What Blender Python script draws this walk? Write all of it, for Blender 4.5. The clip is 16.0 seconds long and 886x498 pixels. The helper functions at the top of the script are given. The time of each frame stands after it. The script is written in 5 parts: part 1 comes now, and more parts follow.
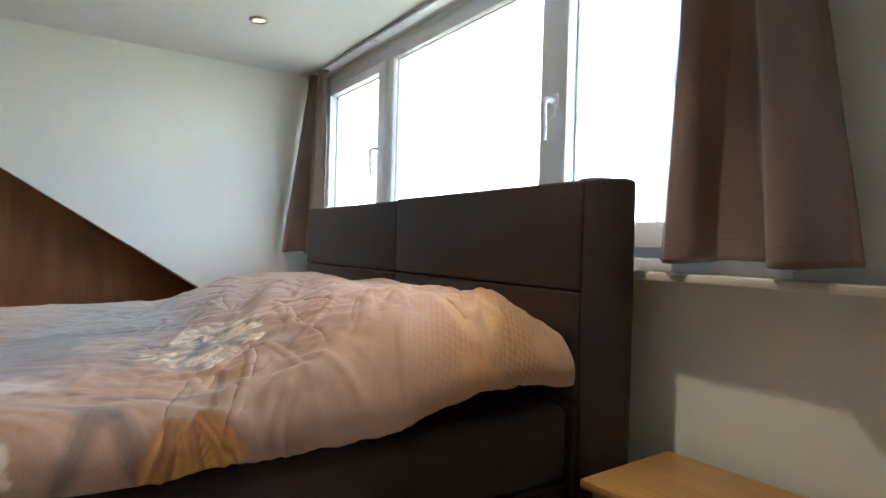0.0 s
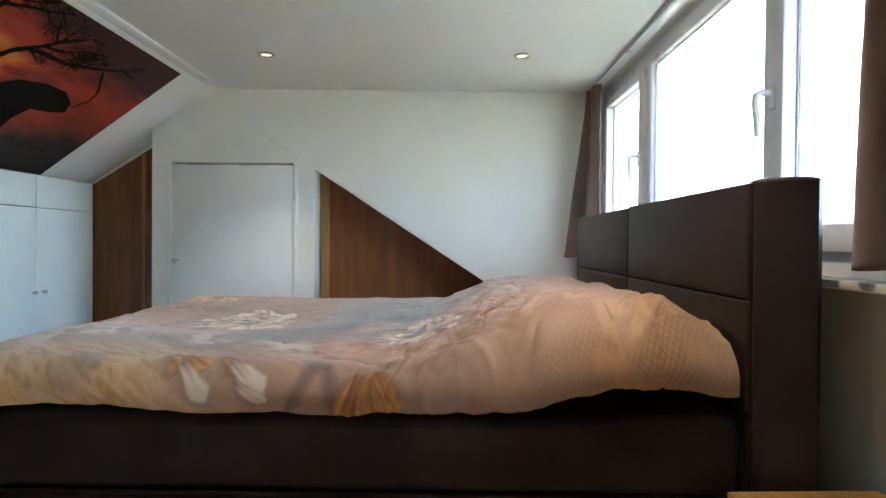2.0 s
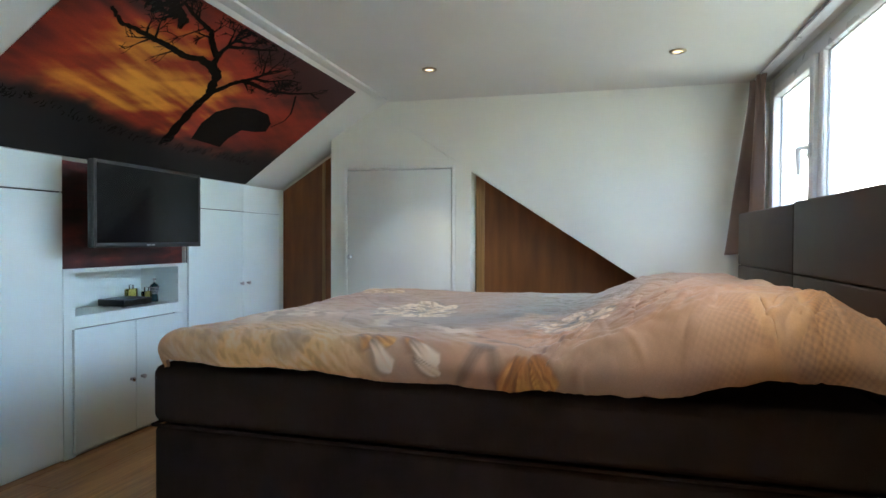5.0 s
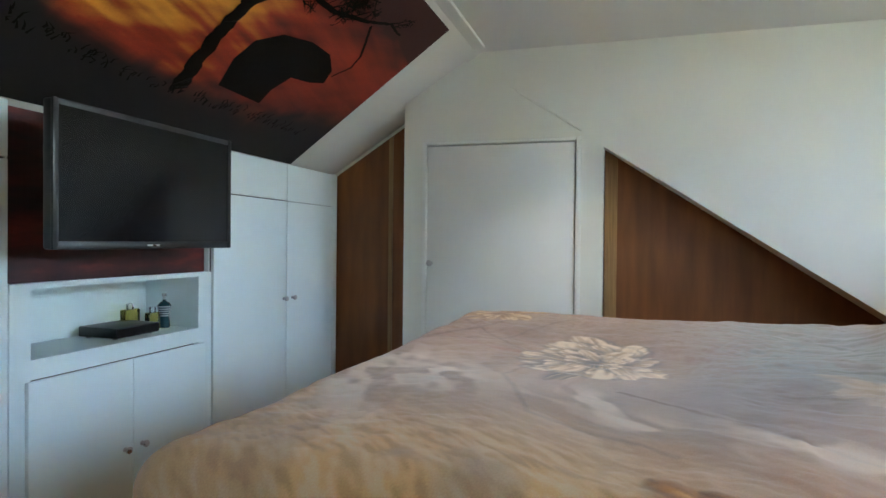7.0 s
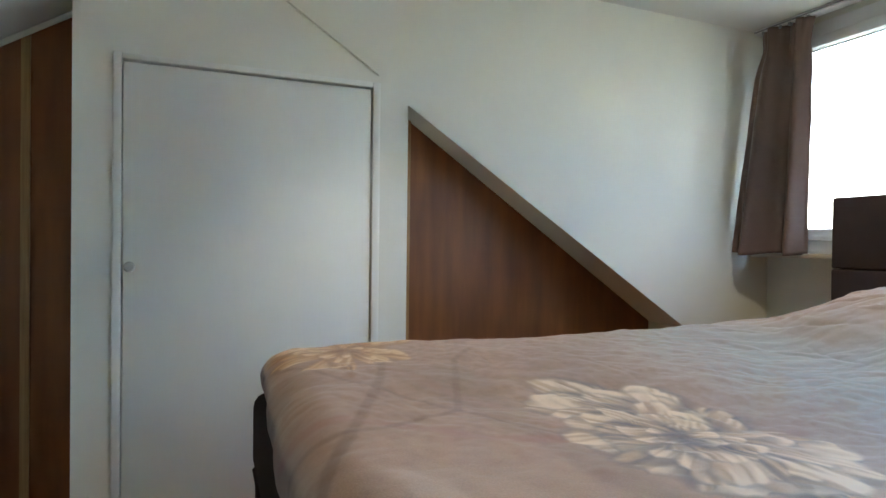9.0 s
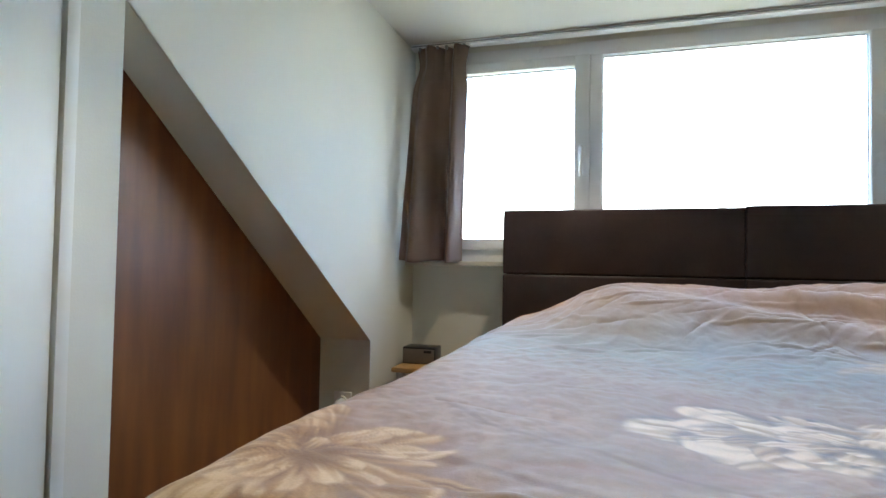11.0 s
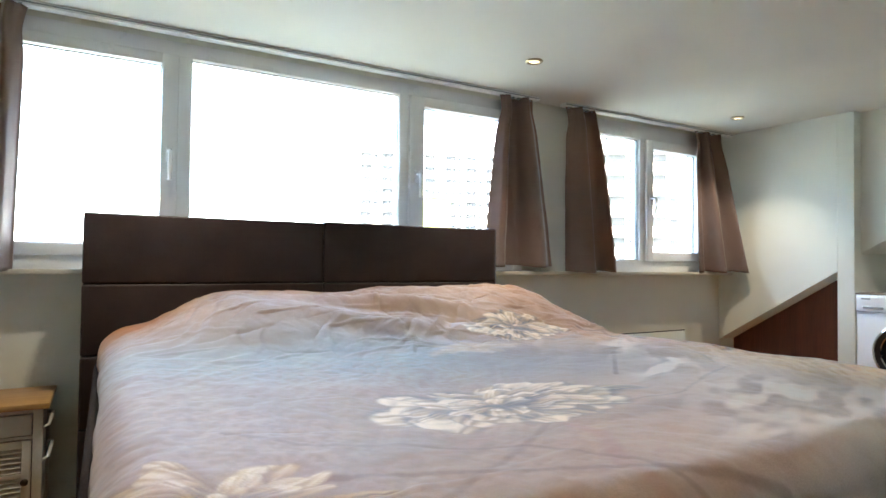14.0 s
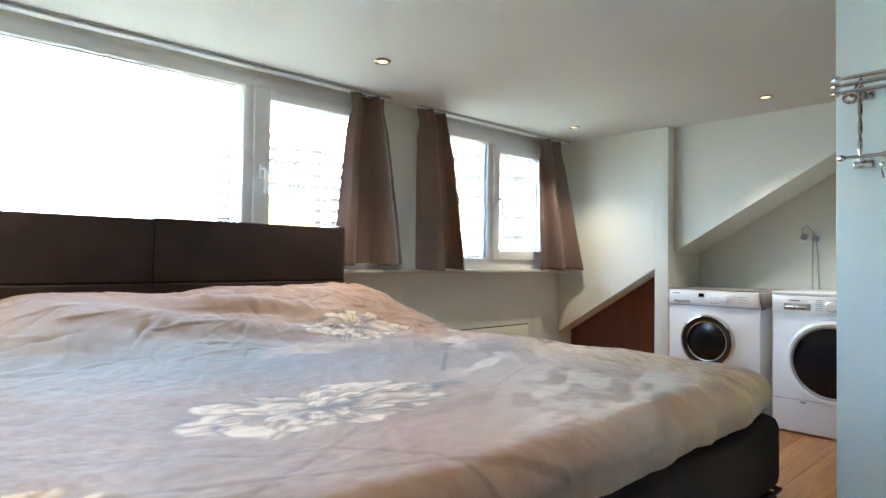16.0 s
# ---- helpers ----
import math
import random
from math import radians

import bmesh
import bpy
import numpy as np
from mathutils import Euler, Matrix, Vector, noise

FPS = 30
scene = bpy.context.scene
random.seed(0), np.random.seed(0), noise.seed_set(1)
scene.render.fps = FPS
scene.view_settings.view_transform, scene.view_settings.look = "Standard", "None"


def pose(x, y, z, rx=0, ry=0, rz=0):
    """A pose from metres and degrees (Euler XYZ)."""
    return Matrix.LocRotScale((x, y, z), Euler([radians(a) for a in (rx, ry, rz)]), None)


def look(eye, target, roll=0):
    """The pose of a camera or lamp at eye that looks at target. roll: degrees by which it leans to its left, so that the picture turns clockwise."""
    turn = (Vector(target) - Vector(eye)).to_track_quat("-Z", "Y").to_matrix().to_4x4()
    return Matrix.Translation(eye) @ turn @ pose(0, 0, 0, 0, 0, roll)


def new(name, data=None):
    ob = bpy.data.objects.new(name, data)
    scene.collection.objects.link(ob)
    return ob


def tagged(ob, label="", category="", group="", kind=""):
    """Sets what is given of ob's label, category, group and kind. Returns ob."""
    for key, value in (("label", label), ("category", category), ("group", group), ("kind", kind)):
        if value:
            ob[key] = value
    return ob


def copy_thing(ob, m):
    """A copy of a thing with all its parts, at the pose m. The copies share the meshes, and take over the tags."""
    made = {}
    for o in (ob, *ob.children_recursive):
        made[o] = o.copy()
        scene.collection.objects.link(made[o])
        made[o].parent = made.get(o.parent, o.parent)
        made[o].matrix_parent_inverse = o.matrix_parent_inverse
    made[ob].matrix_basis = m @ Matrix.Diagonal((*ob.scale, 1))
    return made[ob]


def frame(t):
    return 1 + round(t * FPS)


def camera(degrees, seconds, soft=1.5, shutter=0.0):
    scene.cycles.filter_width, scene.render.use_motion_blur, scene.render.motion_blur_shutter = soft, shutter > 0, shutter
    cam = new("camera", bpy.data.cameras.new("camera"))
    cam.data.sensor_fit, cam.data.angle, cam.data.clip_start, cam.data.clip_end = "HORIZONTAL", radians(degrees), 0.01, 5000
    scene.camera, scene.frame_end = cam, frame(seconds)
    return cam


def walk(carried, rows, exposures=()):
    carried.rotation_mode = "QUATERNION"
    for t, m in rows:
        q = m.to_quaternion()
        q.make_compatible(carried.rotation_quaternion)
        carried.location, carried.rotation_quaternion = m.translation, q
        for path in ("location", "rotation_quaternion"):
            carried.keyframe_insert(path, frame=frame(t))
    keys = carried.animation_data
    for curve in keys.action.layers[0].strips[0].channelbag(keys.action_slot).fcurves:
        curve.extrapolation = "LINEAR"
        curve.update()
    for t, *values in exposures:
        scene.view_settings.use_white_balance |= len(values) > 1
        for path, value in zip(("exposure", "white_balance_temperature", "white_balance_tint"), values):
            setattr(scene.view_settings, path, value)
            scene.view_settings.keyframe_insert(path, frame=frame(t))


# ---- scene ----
cam = camera(74.0, 16.0)
PATH = [
    (0, (3.378, -1.332, 1.007), (1.71, -0.229, 0.994), 1.6),
    (0.5, (3.33, -1.176, 0.992), (1.519, -0.326, 0.979), 1.5),
    (1, (3.363, -1.094, 1.015), (1.436, -0.558, 0.991), 0.9),
    (1.5, (3.525, -1.036, 1.009), (1.532, -0.87, 0.99), 0.8),
    (2, (3.737, -0.951, 1.031), (1.738, -0.978, 1.007), 0.5),
    (2.5, (3.92, -0.854, 1.054), (1.932, -1.079, 1.025), 0.2),
    (3, (4.048, -0.843, 1.064), (2.079, -1.191, 1.036), 0.3),
    (5.5, (3.794, -1.058, 1.016), (1.892, -1.675, 0.988), 0.2),
    (6, (3.522, -1.28, 1.011), (1.652, -1.99, 0.989), 0.2),
    (6.5, (3.233, -1.493, 1.012), (1.362, -2.199, 0.99), 0.4),
    (7, (2.981, -1.685, 1.013), (1.074, -2.288, 0.988), 0.6),
    (7.5, (2.734, -1.879, 0.974), (0.759, -2.193, 0.965), 0.6),
    (8, (2.463, -2.017, 0.975), (0.471, -2.19, 0.962), 0.6),
    (8.5, (2.287, -2.243, 0.982), (0.304, -1.987, 0.963), 0.7),
    (10.8, (1.06, -2.713, 0.935), (0.299, -0.864, 0.984), 0.9),
    (11, (1.019, -2.696, 0.924), (0.415, -0.791, 0.987), 1.0),
    (11.5, (0.875, -2.64, 0.966), (0.659, -0.652, 1.003), 1.0),
    (12, (0.768, -2.655, 0.984), (0.922, -0.662, 1.017), 1.0),
    (12.5, (0.69, -2.698, 0.995), (1.147, -0.752, 1.034), 0.8),
    (13, (0.606, -2.764, 0.991), (1.286, -0.884, 1.044), 0.6),
    (13.5, (0.586, -2.804, 1.002), (1.432, -0.992, 1.046), 0.7),
    (14, (0.59, -2.813, 0.995), (1.582, -1.077, 1.044), 0.7),
    (14.5, (0.618, -2.824, 0.99), (1.727, -1.16, 1.043), 0.6),
    (15, (0.638, -2.854, 1.004), (1.846, -1.26, 1.048), 0.7),
    (16, (0.662, -2.873, 1.006), (2.018, -1.403, 1.049), 0.7),
]
EXPOSURES = [(0, 5.47, 6450, 10), (3, 5.38, 6450, 10), (5.5, 5.41, 6480, 8), (8.5, 5.26, 6600, 9), (11, 5.45, 6420, 9), (16, 5.85, 6350, 7)]
walk(cam, [(t, look(eye, target, roll)) for t, eye, target, roll in PATH], EXPOSURES)

# ---- world, sun, light ----
world = bpy.data.worlds.new("world")
scene.world = world
world.use_nodes = True
wn = world.node_tree.nodes
sky = wn.new("ShaderNodeTexSky")
sky.sky_type = "NISHITA"
sky.sun_disc = False
sky.sun_elevation, sky.sun_rotation = radians(42), radians(195)
sky.air_density, sky.dust_density, sky.ozone_density = 1.0, 3.0, 1.0
world.node_tree.links.new(sky.outputs[0], wn["Background"].inputs[0])
wn["Background"].inputs[1].default_value = 0.15

sun_data = bpy.data.lights.new("sun", "SUN")
sun_data.energy, sun_data.angle, sun_data.color = 1.0, radians(12), (1.0, 0.95, 0.88)
sun = new("sun", sun_data)
sun.matrix_basis = look((0, -40, 36), (0, 0, 0))

CEIL = 1.98
LAMPS = [(0.742, -1.90), (0.743, -0.597), (2.365, -0.575), (4.18, -0.424), (4.307, -1.65)]
for lx, ly in LAMPS:
    d = bpy.data.lights.new("downlight_beam", "SPOT")
    d.energy, d.color, d.spot_size, d.spot_blend, d.shadow_soft_size = 0.82, (1.0, 0.87, 0.69), radians(94), 0.8, 0.025
    o = new("downlight_beam", d)
    o.matrix_basis = pose(lx, ly, CEIL - 0.016)

# ---- materials ----


def nodes_of(m):
    m.use_nodes = True
    return m.node_tree.nodes, m.node_tree.links


def ramp_node(ns, stops):
    r = ns.new("ShaderNodeValToRGB")
    el = r.color_ramp.elements
    while len(el) < len(stops):
        el.new(0.5)
    for e, (p, c) in zip(el, stops):
        e.position, e.color = p, (*c, 1)
    return r


def mat(name, col, rough=0.5, metal=0.0, var=0.08, scale=5.0, bump=0.06, fine=160.0, col2=None, spec=0.5, stretch=(1, 1, 1), coat=0.0, sheen=0.0, rvar=0.12):
    """A surface with large blotches, fine grain, uneven gloss and a fine relief."""
    m = bpy.data.materials.new(name)
    ns, ls = nodes_of(m)
    b = ns["Principled BSDF"]
    tc, mp = ns.new("ShaderNodeTexCoord"), ns.new("ShaderNodeMapping")
    mp.inputs["Scale"].default_value = stretch
    ls.new(tc.outputs["Object"], mp.inputs["Vector"])
    n1, n2 = ns.new("ShaderNodeTexNoise"), ns.new("ShaderNodeTexNoise")
    n1.inputs["Scale"].default_value, n1.inputs["Detail"].default_value = scale, 5
    n2.inputs["Scale"].default_value, n2.inputs["Detail"].default_value = fine, 3
    for n in (n1, n2):
        ls.new(mp.outputs[0], n.inputs["Vector"])
    dark = tuple(c * (1 - var) for c in col)
    light = col2 or tuple(min(1, c * (1 + var)) for c in col)
    r = ramp_node(ns, [(0.3, dark), (0.7, light)])
    ls.new(n1.outputs[0], r.inputs[0])
    mx = ns.new("ShaderNodeMix")
    mx.data_type, mx.blend_type = "RGBA", "OVERLAY"
    mx.inputs[0].default_value = min(1.0, var * 1.6)
    ls.new(r.outputs[0], mx.inputs[6])
    ls.new(n2.outputs[0], mx.inputs[7])
    ls.new(mx.outputs[2], b.inputs["Base Color"])
    rr = ns.new("ShaderNodeMapRange")
    rr.inputs[3].default_value, rr.inputs[4].default_value = max(0.02, rough - rvar * rough), min(1, rough + rvar * rough)
    ls.new(n1.outputs[0], rr.inputs[0])
    ls.new(rr.outputs[0], b.inputs["Roughness"])
    b.inputs["Metallic"].default_value = metal
    b.inputs["Specular IOR Level"].default_value = spec
    b.inputs["Coat Weight"].default_value = coat
    b.inputs["Sheen Weight"].default_value = sheen
    if bump:
        bp = ns.new("ShaderNodeBump")
        bp.inputs["Strength"].default_value, bp.inputs["Distance"].default_value = bump, 0.003
        ls.new(n2.outputs[0], bp.inputs["Height"])
        ls.new(bp.outputs[0], b.inputs["Normal"])
    return m


def wood(name, c_dark, c_light, grain=(22, 22, 1.2), rough=0.4, board=0.0, coat=0.0):
    """Wood with long grain; the small stretch value is the way of the grain."""
    m = bpy.data.materials.new(name)
    ns, ls = nodes_of(m)
    b = ns["Principled BSDF"]
    tc, mp = ns.new("ShaderNodeTexCoord"), ns.new("ShaderNodeMapping")
    mp.inputs["Scale"].default_value = grain
    ls.new(tc.outputs["Object"], mp.inputs["Vector"])
    n1, n2, n3 = (ns.new("ShaderNodeTexNoise") for _ in range(3))
    n1.inputs["Scale"].default_value, n1.inputs["Detail"].default_value, n1.inputs["Distortion"].default_value = 0.45, 4, 0.6
    n2.inputs["Scale"].default_value, n2.inputs["Detail"].default_value = 5.0, 6
    n3.inputs["Scale"].default_value = 1.7
    for n in (n1, n2):
        ls.new(mp.outputs[0], n.inputs["Vector"])
    ls.new(tc.outputs["Object"], n3.inputs["Vector"])
    mix = ns.new("ShaderNodeMath")
    mix.operation = "MULTIPLY_ADD"
    mix.inputs[1].default_value = 0.55
    ls.new(n2.outputs[0], mix.inputs[0])
    half = ns.new("ShaderNodeMath")
    half.operation = "MULTIPLY"
    half.inputs[1].default_value = 0.55
    ls.new(n1.outputs[0], half.inputs[0])
    ls.new(half.outputs[0], mix.inputs[2])
    r = ramp_node(ns, [(0.38, c_dark), (0.55, tuple((a + c) / 2 for a, c in zip(c_dark, c_light))), (0.70, c_light)])
    ls.new(mix.outputs[0], r.inputs[0])
    out = r.outputs[0]
    if board:
        oi, hs = ns.new("ShaderNodeObjectInfo"), ns.new("ShaderNodeHueSaturation")
        mr = ns.new("ShaderNodeMapRange")
        mr.inputs[3].default_value, mr.inputs[4].default_value = 1 - board, 1 + board
        ls.new(oi.outputs["Random"], mr.inputs[0])
        ls.new(mr.outputs[0], hs.inputs["Value"])
        ls.new(out, hs.inputs["Color"])
        out = hs.outputs[0]
        add = ns.new("ShaderNodeVectorMath")
        sc = ns.new("ShaderNodeVectorMath")
        sc.operation = "SCALE"
        sc.inputs[0].default_value, add.operation = (7.3, 3.1, 5.7), "ADD"
        ls.new(oi.outputs["Random"], sc.inputs["Scale"])
        ls.new(tc.outputs["Object"], add.inputs[0])
        ls.new(sc.outputs[0], add.inputs[1])
        ls.new(add.outputs[0], mp.inputs["Vector"])
    ls.new(out, b.inputs["Base Color"])
    rr = ns.new("ShaderNodeMapRange")
    rr.inputs[3].default_value, rr.inputs[4].default_value = rough * 0.8, rough * 1.25
    ls.new(n3.outputs[0], rr.inputs[0])
    ls.new(rr.outputs[0], b.inputs["Roughness"])
    b.inputs["Coat Weight"].default_value = coat
    bp = ns.new("ShaderNodeBump")
    bp.inputs["Strength"].default_value, bp.inputs["Distance"].default_value = 0.12, 0.002
    ls.new(n2.outputs[0], bp.inputs["Height"])
    ls.new(bp.outputs[0], b.inputs["Normal"])
    return m


M_WALL = mat("painted plaster", (0.745, 0.75, 0.67), 0.75, var=0.03, scale=1.6, bump=0.10, fine=240)
M_CEIL = mat("matt ceiling paint", (0.68, 0.672, 0.63), 0.9, var=0.03, scale=1.3, bump=0.06, fine=200)
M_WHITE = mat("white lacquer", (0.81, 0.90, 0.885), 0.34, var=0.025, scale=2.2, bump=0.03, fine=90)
M_DOOR = mat("white door paint", (0.755, 0.77, 0.715), 0.42, var=0.03, scale=2.0, bump=0.05, fine=120, stretch=(1, 1, 0.15))
M_PVC = mat("white window plastic", (0.80, 0.80, 0.80), 0.28, var=0.02, scale=3, bump=0.0)
M_SILL = mat("cream window sill laminate", (0.56, 0.53, 0.45), 0.7, spec=0.3, var=0.03, scale=4, bump=0.02)
M_GAP = mat("dark joint", (0.02, 0.02, 0.02), 0.9, var=0.1, bump=0.0)
M_PANEL = wood("brown veneer panel", (0.122, 0.036, 0.007), (0.265, 0.092, 0.019), (3.2, 3.2, 0.45), 0.50)
M_PANEL_L = wood("light wood batten", (0.22, 0.11, 0.035), (0.38, 0.21, 0.08), (26, 26, 1.1), 0.4)
M_PANEL_R = wood("red-brown board", (0.09, 0.024, 0.012), (0.16, 0.045, 0.022), (26, 26, 1.1), 0.4)
M_FLOOR = wood("oak laminate", (0.25, 0.100, 0.030), (0.48, 0.235, 0.076), (1.1, 20, 20), 0.36, board=0.10)
M_TOP = wood("oiled pine top", (0.30, 0.145, 0.040), (0.48, 0.27, 0.09), (1.4, 18, 18), 0.34, coat=0.15)
M_FURN = mat("cream furniture paint", (0.60, 0.57, 0.49), 0.45, var=0.05, scale=6, bump=0.05)
M_KNOB = mat("aged bronze", (0.07, 0.05, 0.035), 0.4, 0.8, var=0.2, scale=30)
M_STEEL = mat("brushed nickel", (0.55, 0.54, 0.52), 0.28, 1.0, var=0.05, scale=20)
M_CHROME = mat("chrome", (0.62, 0.61, 0.58), 0.14, 1.0, var=0.03, scale=12, bump=0.0)
M_BED = mat("dark brown upholstery", (0.034, 0.023, 0.019), 0.85, var=0.25, scale=6, bump=0.35, fine=420, sheen=0.0, spec=0.15, col2=(0.046, 0.032, 0.027))
M_HEAD = mat("dark brown leatherette", (0.023, 0.0125, 0.0115), 0.50, var=0.18, scale=7, bump=0.25, fine=300, spec=0.35, col2=(0.032, 0.018, 0.016))
M_CURTAIN = mat("brown dim-out satin", (0.200, 0.138, 0.114), 0.36, var=0.14, scale=5, bump=0.12, fine=500, sheen=0.25, stretch=(1, 1, 0.3))
M_BLACK = mat("black plastic", (0.007, 0.007, 0.0075), 0.4, var=0.1, bump=0.02)
M_SCREEN = mat("dark television screen", (0.005, 0.005, 0.0055), 0.10, spec=0.28, var=0.05, bump=0.0)
M_ENAMEL = mat("white enamel", (0.84, 0.85, 0.86), 0.24, var=0.02, scale=3, bump=0.0)
M_GREYP = mat("grey plastic", (0.30, 0.31, 0.32), 0.4, var=0.05, bump=0.02)
M_INK = mat("grey print", (0.28, 0.29, 0.30), 0.6, var=0.05, bump=0.0)
M_COVER = mat("grey-brown cloth cover", (0.30, 0.27, 0.24), 0.9, var=0.12, scale=9, bump=0.5, fine=300)
M_TOWER = mat("pale concrete facade", (0.62, 0.62, 0.60), 0.8, var=0.06, scale=0.2, bump=0.0)
M_TOWER_D = mat("balcony shade grey", (0.036, 0.040, 0.044), 0.9, spec=0.1, var=0.12, scale=0.3, bump=0.0)
M_YELLOW = mat("lime yellow facade", (0.20, 0.20, 0.012), 0.8, var=0.08, scale=0.3, bump=0.0)
M_GROUND = mat("distant ground", (0.14, 0.15, 0.11), 0.95, var=0.3, scale=0.02, bump=0.0)
M_CABLE_W = mat("grey cable", (0.38, 0.38, 0.37), 0.5, var=0.05, bump=0.0)


def clear_glass(name, tint=(1, 1, 1), rough=0.0):
    m = bpy.data.materials.new(name)
    ns, _ = nodes_of(m)
    b = ns["Principled BSDF"]
    b.inputs["Base Color"].default_value = (*tint, 1)
    b.inputs["Transmission Weight"].default_value, b.inputs["Roughness"].default_value, b.inputs["IOR"].default_value = 1.0, rough, 1.45
    return m


M_GLASS = clear_glass("window glass", (0.97, 0.99, 0.98))
M_PERFUME = clear_glass("yellow perfume glass", (0.85, 0.70, 0.22))
M_DRUM = mat("dark smoked door glass", (0.010, 0.010, 0.012), 0.10, var=0.1, bump=0.0, spec=0.35)


def glow(name, col, strength):
    m = bpy.data.materials.new(name)
    ns, _ = nodes_of(m)
    b = ns["Principled BSDF"]
    b.inputs["Base Color"].default_value = (*col, 1)
    b.inputs["Emission Color"].default_value, b.inputs["Emission Strength"].default_value = (*col, 1), strength
    return m


M_BULB = glow("warm lamp", (1.0, 0.80, 0.46), 0.11)
M_RIM = mat("brushed brass-nickel", (0.34, 0.29, 0.20), 0.32, 1.0, var=0.06, scale=20)


def painted_panel(name):
    """Dark red brushed paint behind the television."""
    m = bpy.data.materials.new(name)
    ns, ls = nodes_of(m)
    b = ns["Principled BSDF"]
    tc, mp, n = ns.new("ShaderNodeTexCoord"), ns.new("ShaderNodeMapping"), ns.new("ShaderNodeTexNoise")
    mp.inputs["Scale"].default_value = (2.5, 1, 9)
    n.inputs["Scale"].default_value, n.inputs["Detail"].default_value = 1.6, 6
    ls.new(tc.outputs["Object"], mp.inputs[0])
    ls.new(mp.outputs[0], n.inputs["Vector"])
    r = ramp_node(ns, [(0.35, (0.018, 0.006, 0.006)), (0.55, (0.07, 0.010, 0.008)), (0.72, (0.20, 0.022, 0.012))])
    ls.new(n.outputs[0], r.inputs[0])
    ls.new(r.outputs[0], b.inputs["Base Color"])
    b.inputs["Roughness"].default_value = 0.5
    return m


M_RED = painted_panel("dark red brushed paint")


def colour_layer(name, rough, bump, fine, sheen=0.0):
    """A printed surface: the print lies in the mesh's colour layer, with weave and relief on it."""
    m = bpy.data.materials.new(name)
    ns, ls = nodes_of(m)
    b = ns["Principled BSDF"]
    at = ns.new("ShaderNodeVertexColor")
    at.layer_name = "print"
    tc, n = ns.new("ShaderNodeTexCoord"), ns.new("ShaderNodeTexNoise")
    n.inputs["Scale"].default_value, n.inputs["Detail"].default_value = fine, 3
    ls.new(tc.outputs["Object"], n.inputs["Vector"])
    mx = ns.new("ShaderNodeMix")
    mx.data_type, mx.blend_type = "RGBA", "OVERLAY"
    mx.inputs[0].default_value = 0.22
    ls.new(at.outputs[0], mx.inputs[6])
    ls.new(n.outputs[0], mx.inputs[7])
    ls.new(mx.outputs[2], b.inputs["Base Color"])
    b.inputs["Roughness"].default_value, b.inputs["Sheen Weight"].default_value = rough, sheen
    bp = ns.new("ShaderNodeBump")
    bp.inputs["Strength"].default_value, bp.inputs["Distance"].default_value = bump, 0.002
    ls.new(n.outputs[0], bp.inputs["Height"])
    ls.new(bp.outputs[0], b.inputs["Normal"])
    return m


M_DUVET = colour_layer("printed cotton satin", 0.64, 0.22, 380, 0.2)
M_MURAL = colour_layer("printed mural paper", 0.72, 0.08, 160)
M_SHAPE = mat("black mural ink", (0.006, 0.004, 0.003), 0.8, spec=0.2, var=0.3, scale=6, bump=0.03)



def let_light_through(m, amount, tint):
    """Thin cloth: part of the light that falls on its back shines through."""
    ns, ls = m.node_tree.nodes, m.node_tree.links
    tr, mx = ns.new("ShaderNodeBsdfTranslucent"), ns.new("ShaderNodeMixShader")
    tr.inputs["Color"].default_value = (*tint, 1)
    mx.inputs[0].default_value = amount
    ls.new(ns["Principled BSDF"].outputs[0], mx.inputs[1])
    ls.new(tr.outputs[0], mx.inputs[2])
    ls.new(mx.outputs[0], ns["Material Output"].inputs[0])


let_light_through(M_CURTAIN, 0.17, (0.30, 0.13, 0.06))

# ---- mesh helpers ----
OFFSET = {}


def finish(bm, name, material, angle=38):
    bmesh.ops.recalc_face_normals(bm, faces=bm.faces)
    me = bpy.data.meshes.new(name)
    bm.to_mesh(me)
    bm.free()
    me.materials.append(material)
    for p in me.polygons:
        p.use_smooth = True
    me.set_sharp_from_angle(angle=radians(angle))
    return me


def thing(name, at, label, category, group="", kind="", m=None):
    """An Empty at the base of a thing; parts are given in the world's places, or, with m, in m's own axes."""
    o = new(name)
    o.empty_display_size = 0.1
    o.matrix_basis = m if m is not None else Matrix.Translation(at)
    OFFSET[o.name] = Vector((0, 0, 0)) if m is not None else Vector(at)
    return tagged(o, label, category, group, kind)


def part(name, bm, material, parent, label=""):
    off = OFFSET[parent.name]
    bmesh.ops.translate(bm, vec=-off, verts=bm.verts)
    o = new(name, finish(bm, name, material))
    o.parent = parent
    OFFSET[o.name] = off
    return tagged(o, label)


def solid(name, bm, material, label, category, kind="structure", m=None, group=""):
    """A top-level mesh of its own."""
    o = new(name, finish(bm, name, material))
    if m is not None:
        o.matrix_basis = m
    OFFSET[o.name] = Vector((0, 0, 0))
    return tagged(o, label, category, group, kind)


def box(bm, x0, x1, y0, y1, z0, z1, bev=0.0, seg=2):
    vs = [bm.verts.new((x, y, z)) for x in (x0, x1) for y in (y0, y1) for z in (z0, z1)]
    fs = [bm.faces.new([vs[i] for i in q]) for q in ((0, 1, 3, 2), (4, 6, 7, 5), (0, 4, 5, 1), (2, 3, 7, 6), (0, 2, 6, 4), (1, 5, 7, 3))]
    if bev:
        es = list({e for f in fs for e in f.edges})
        bmesh.ops.bevel(bm, geom=es, offset=bev, segments=seg, profile=0.5, affect="EDGES")
    return bm


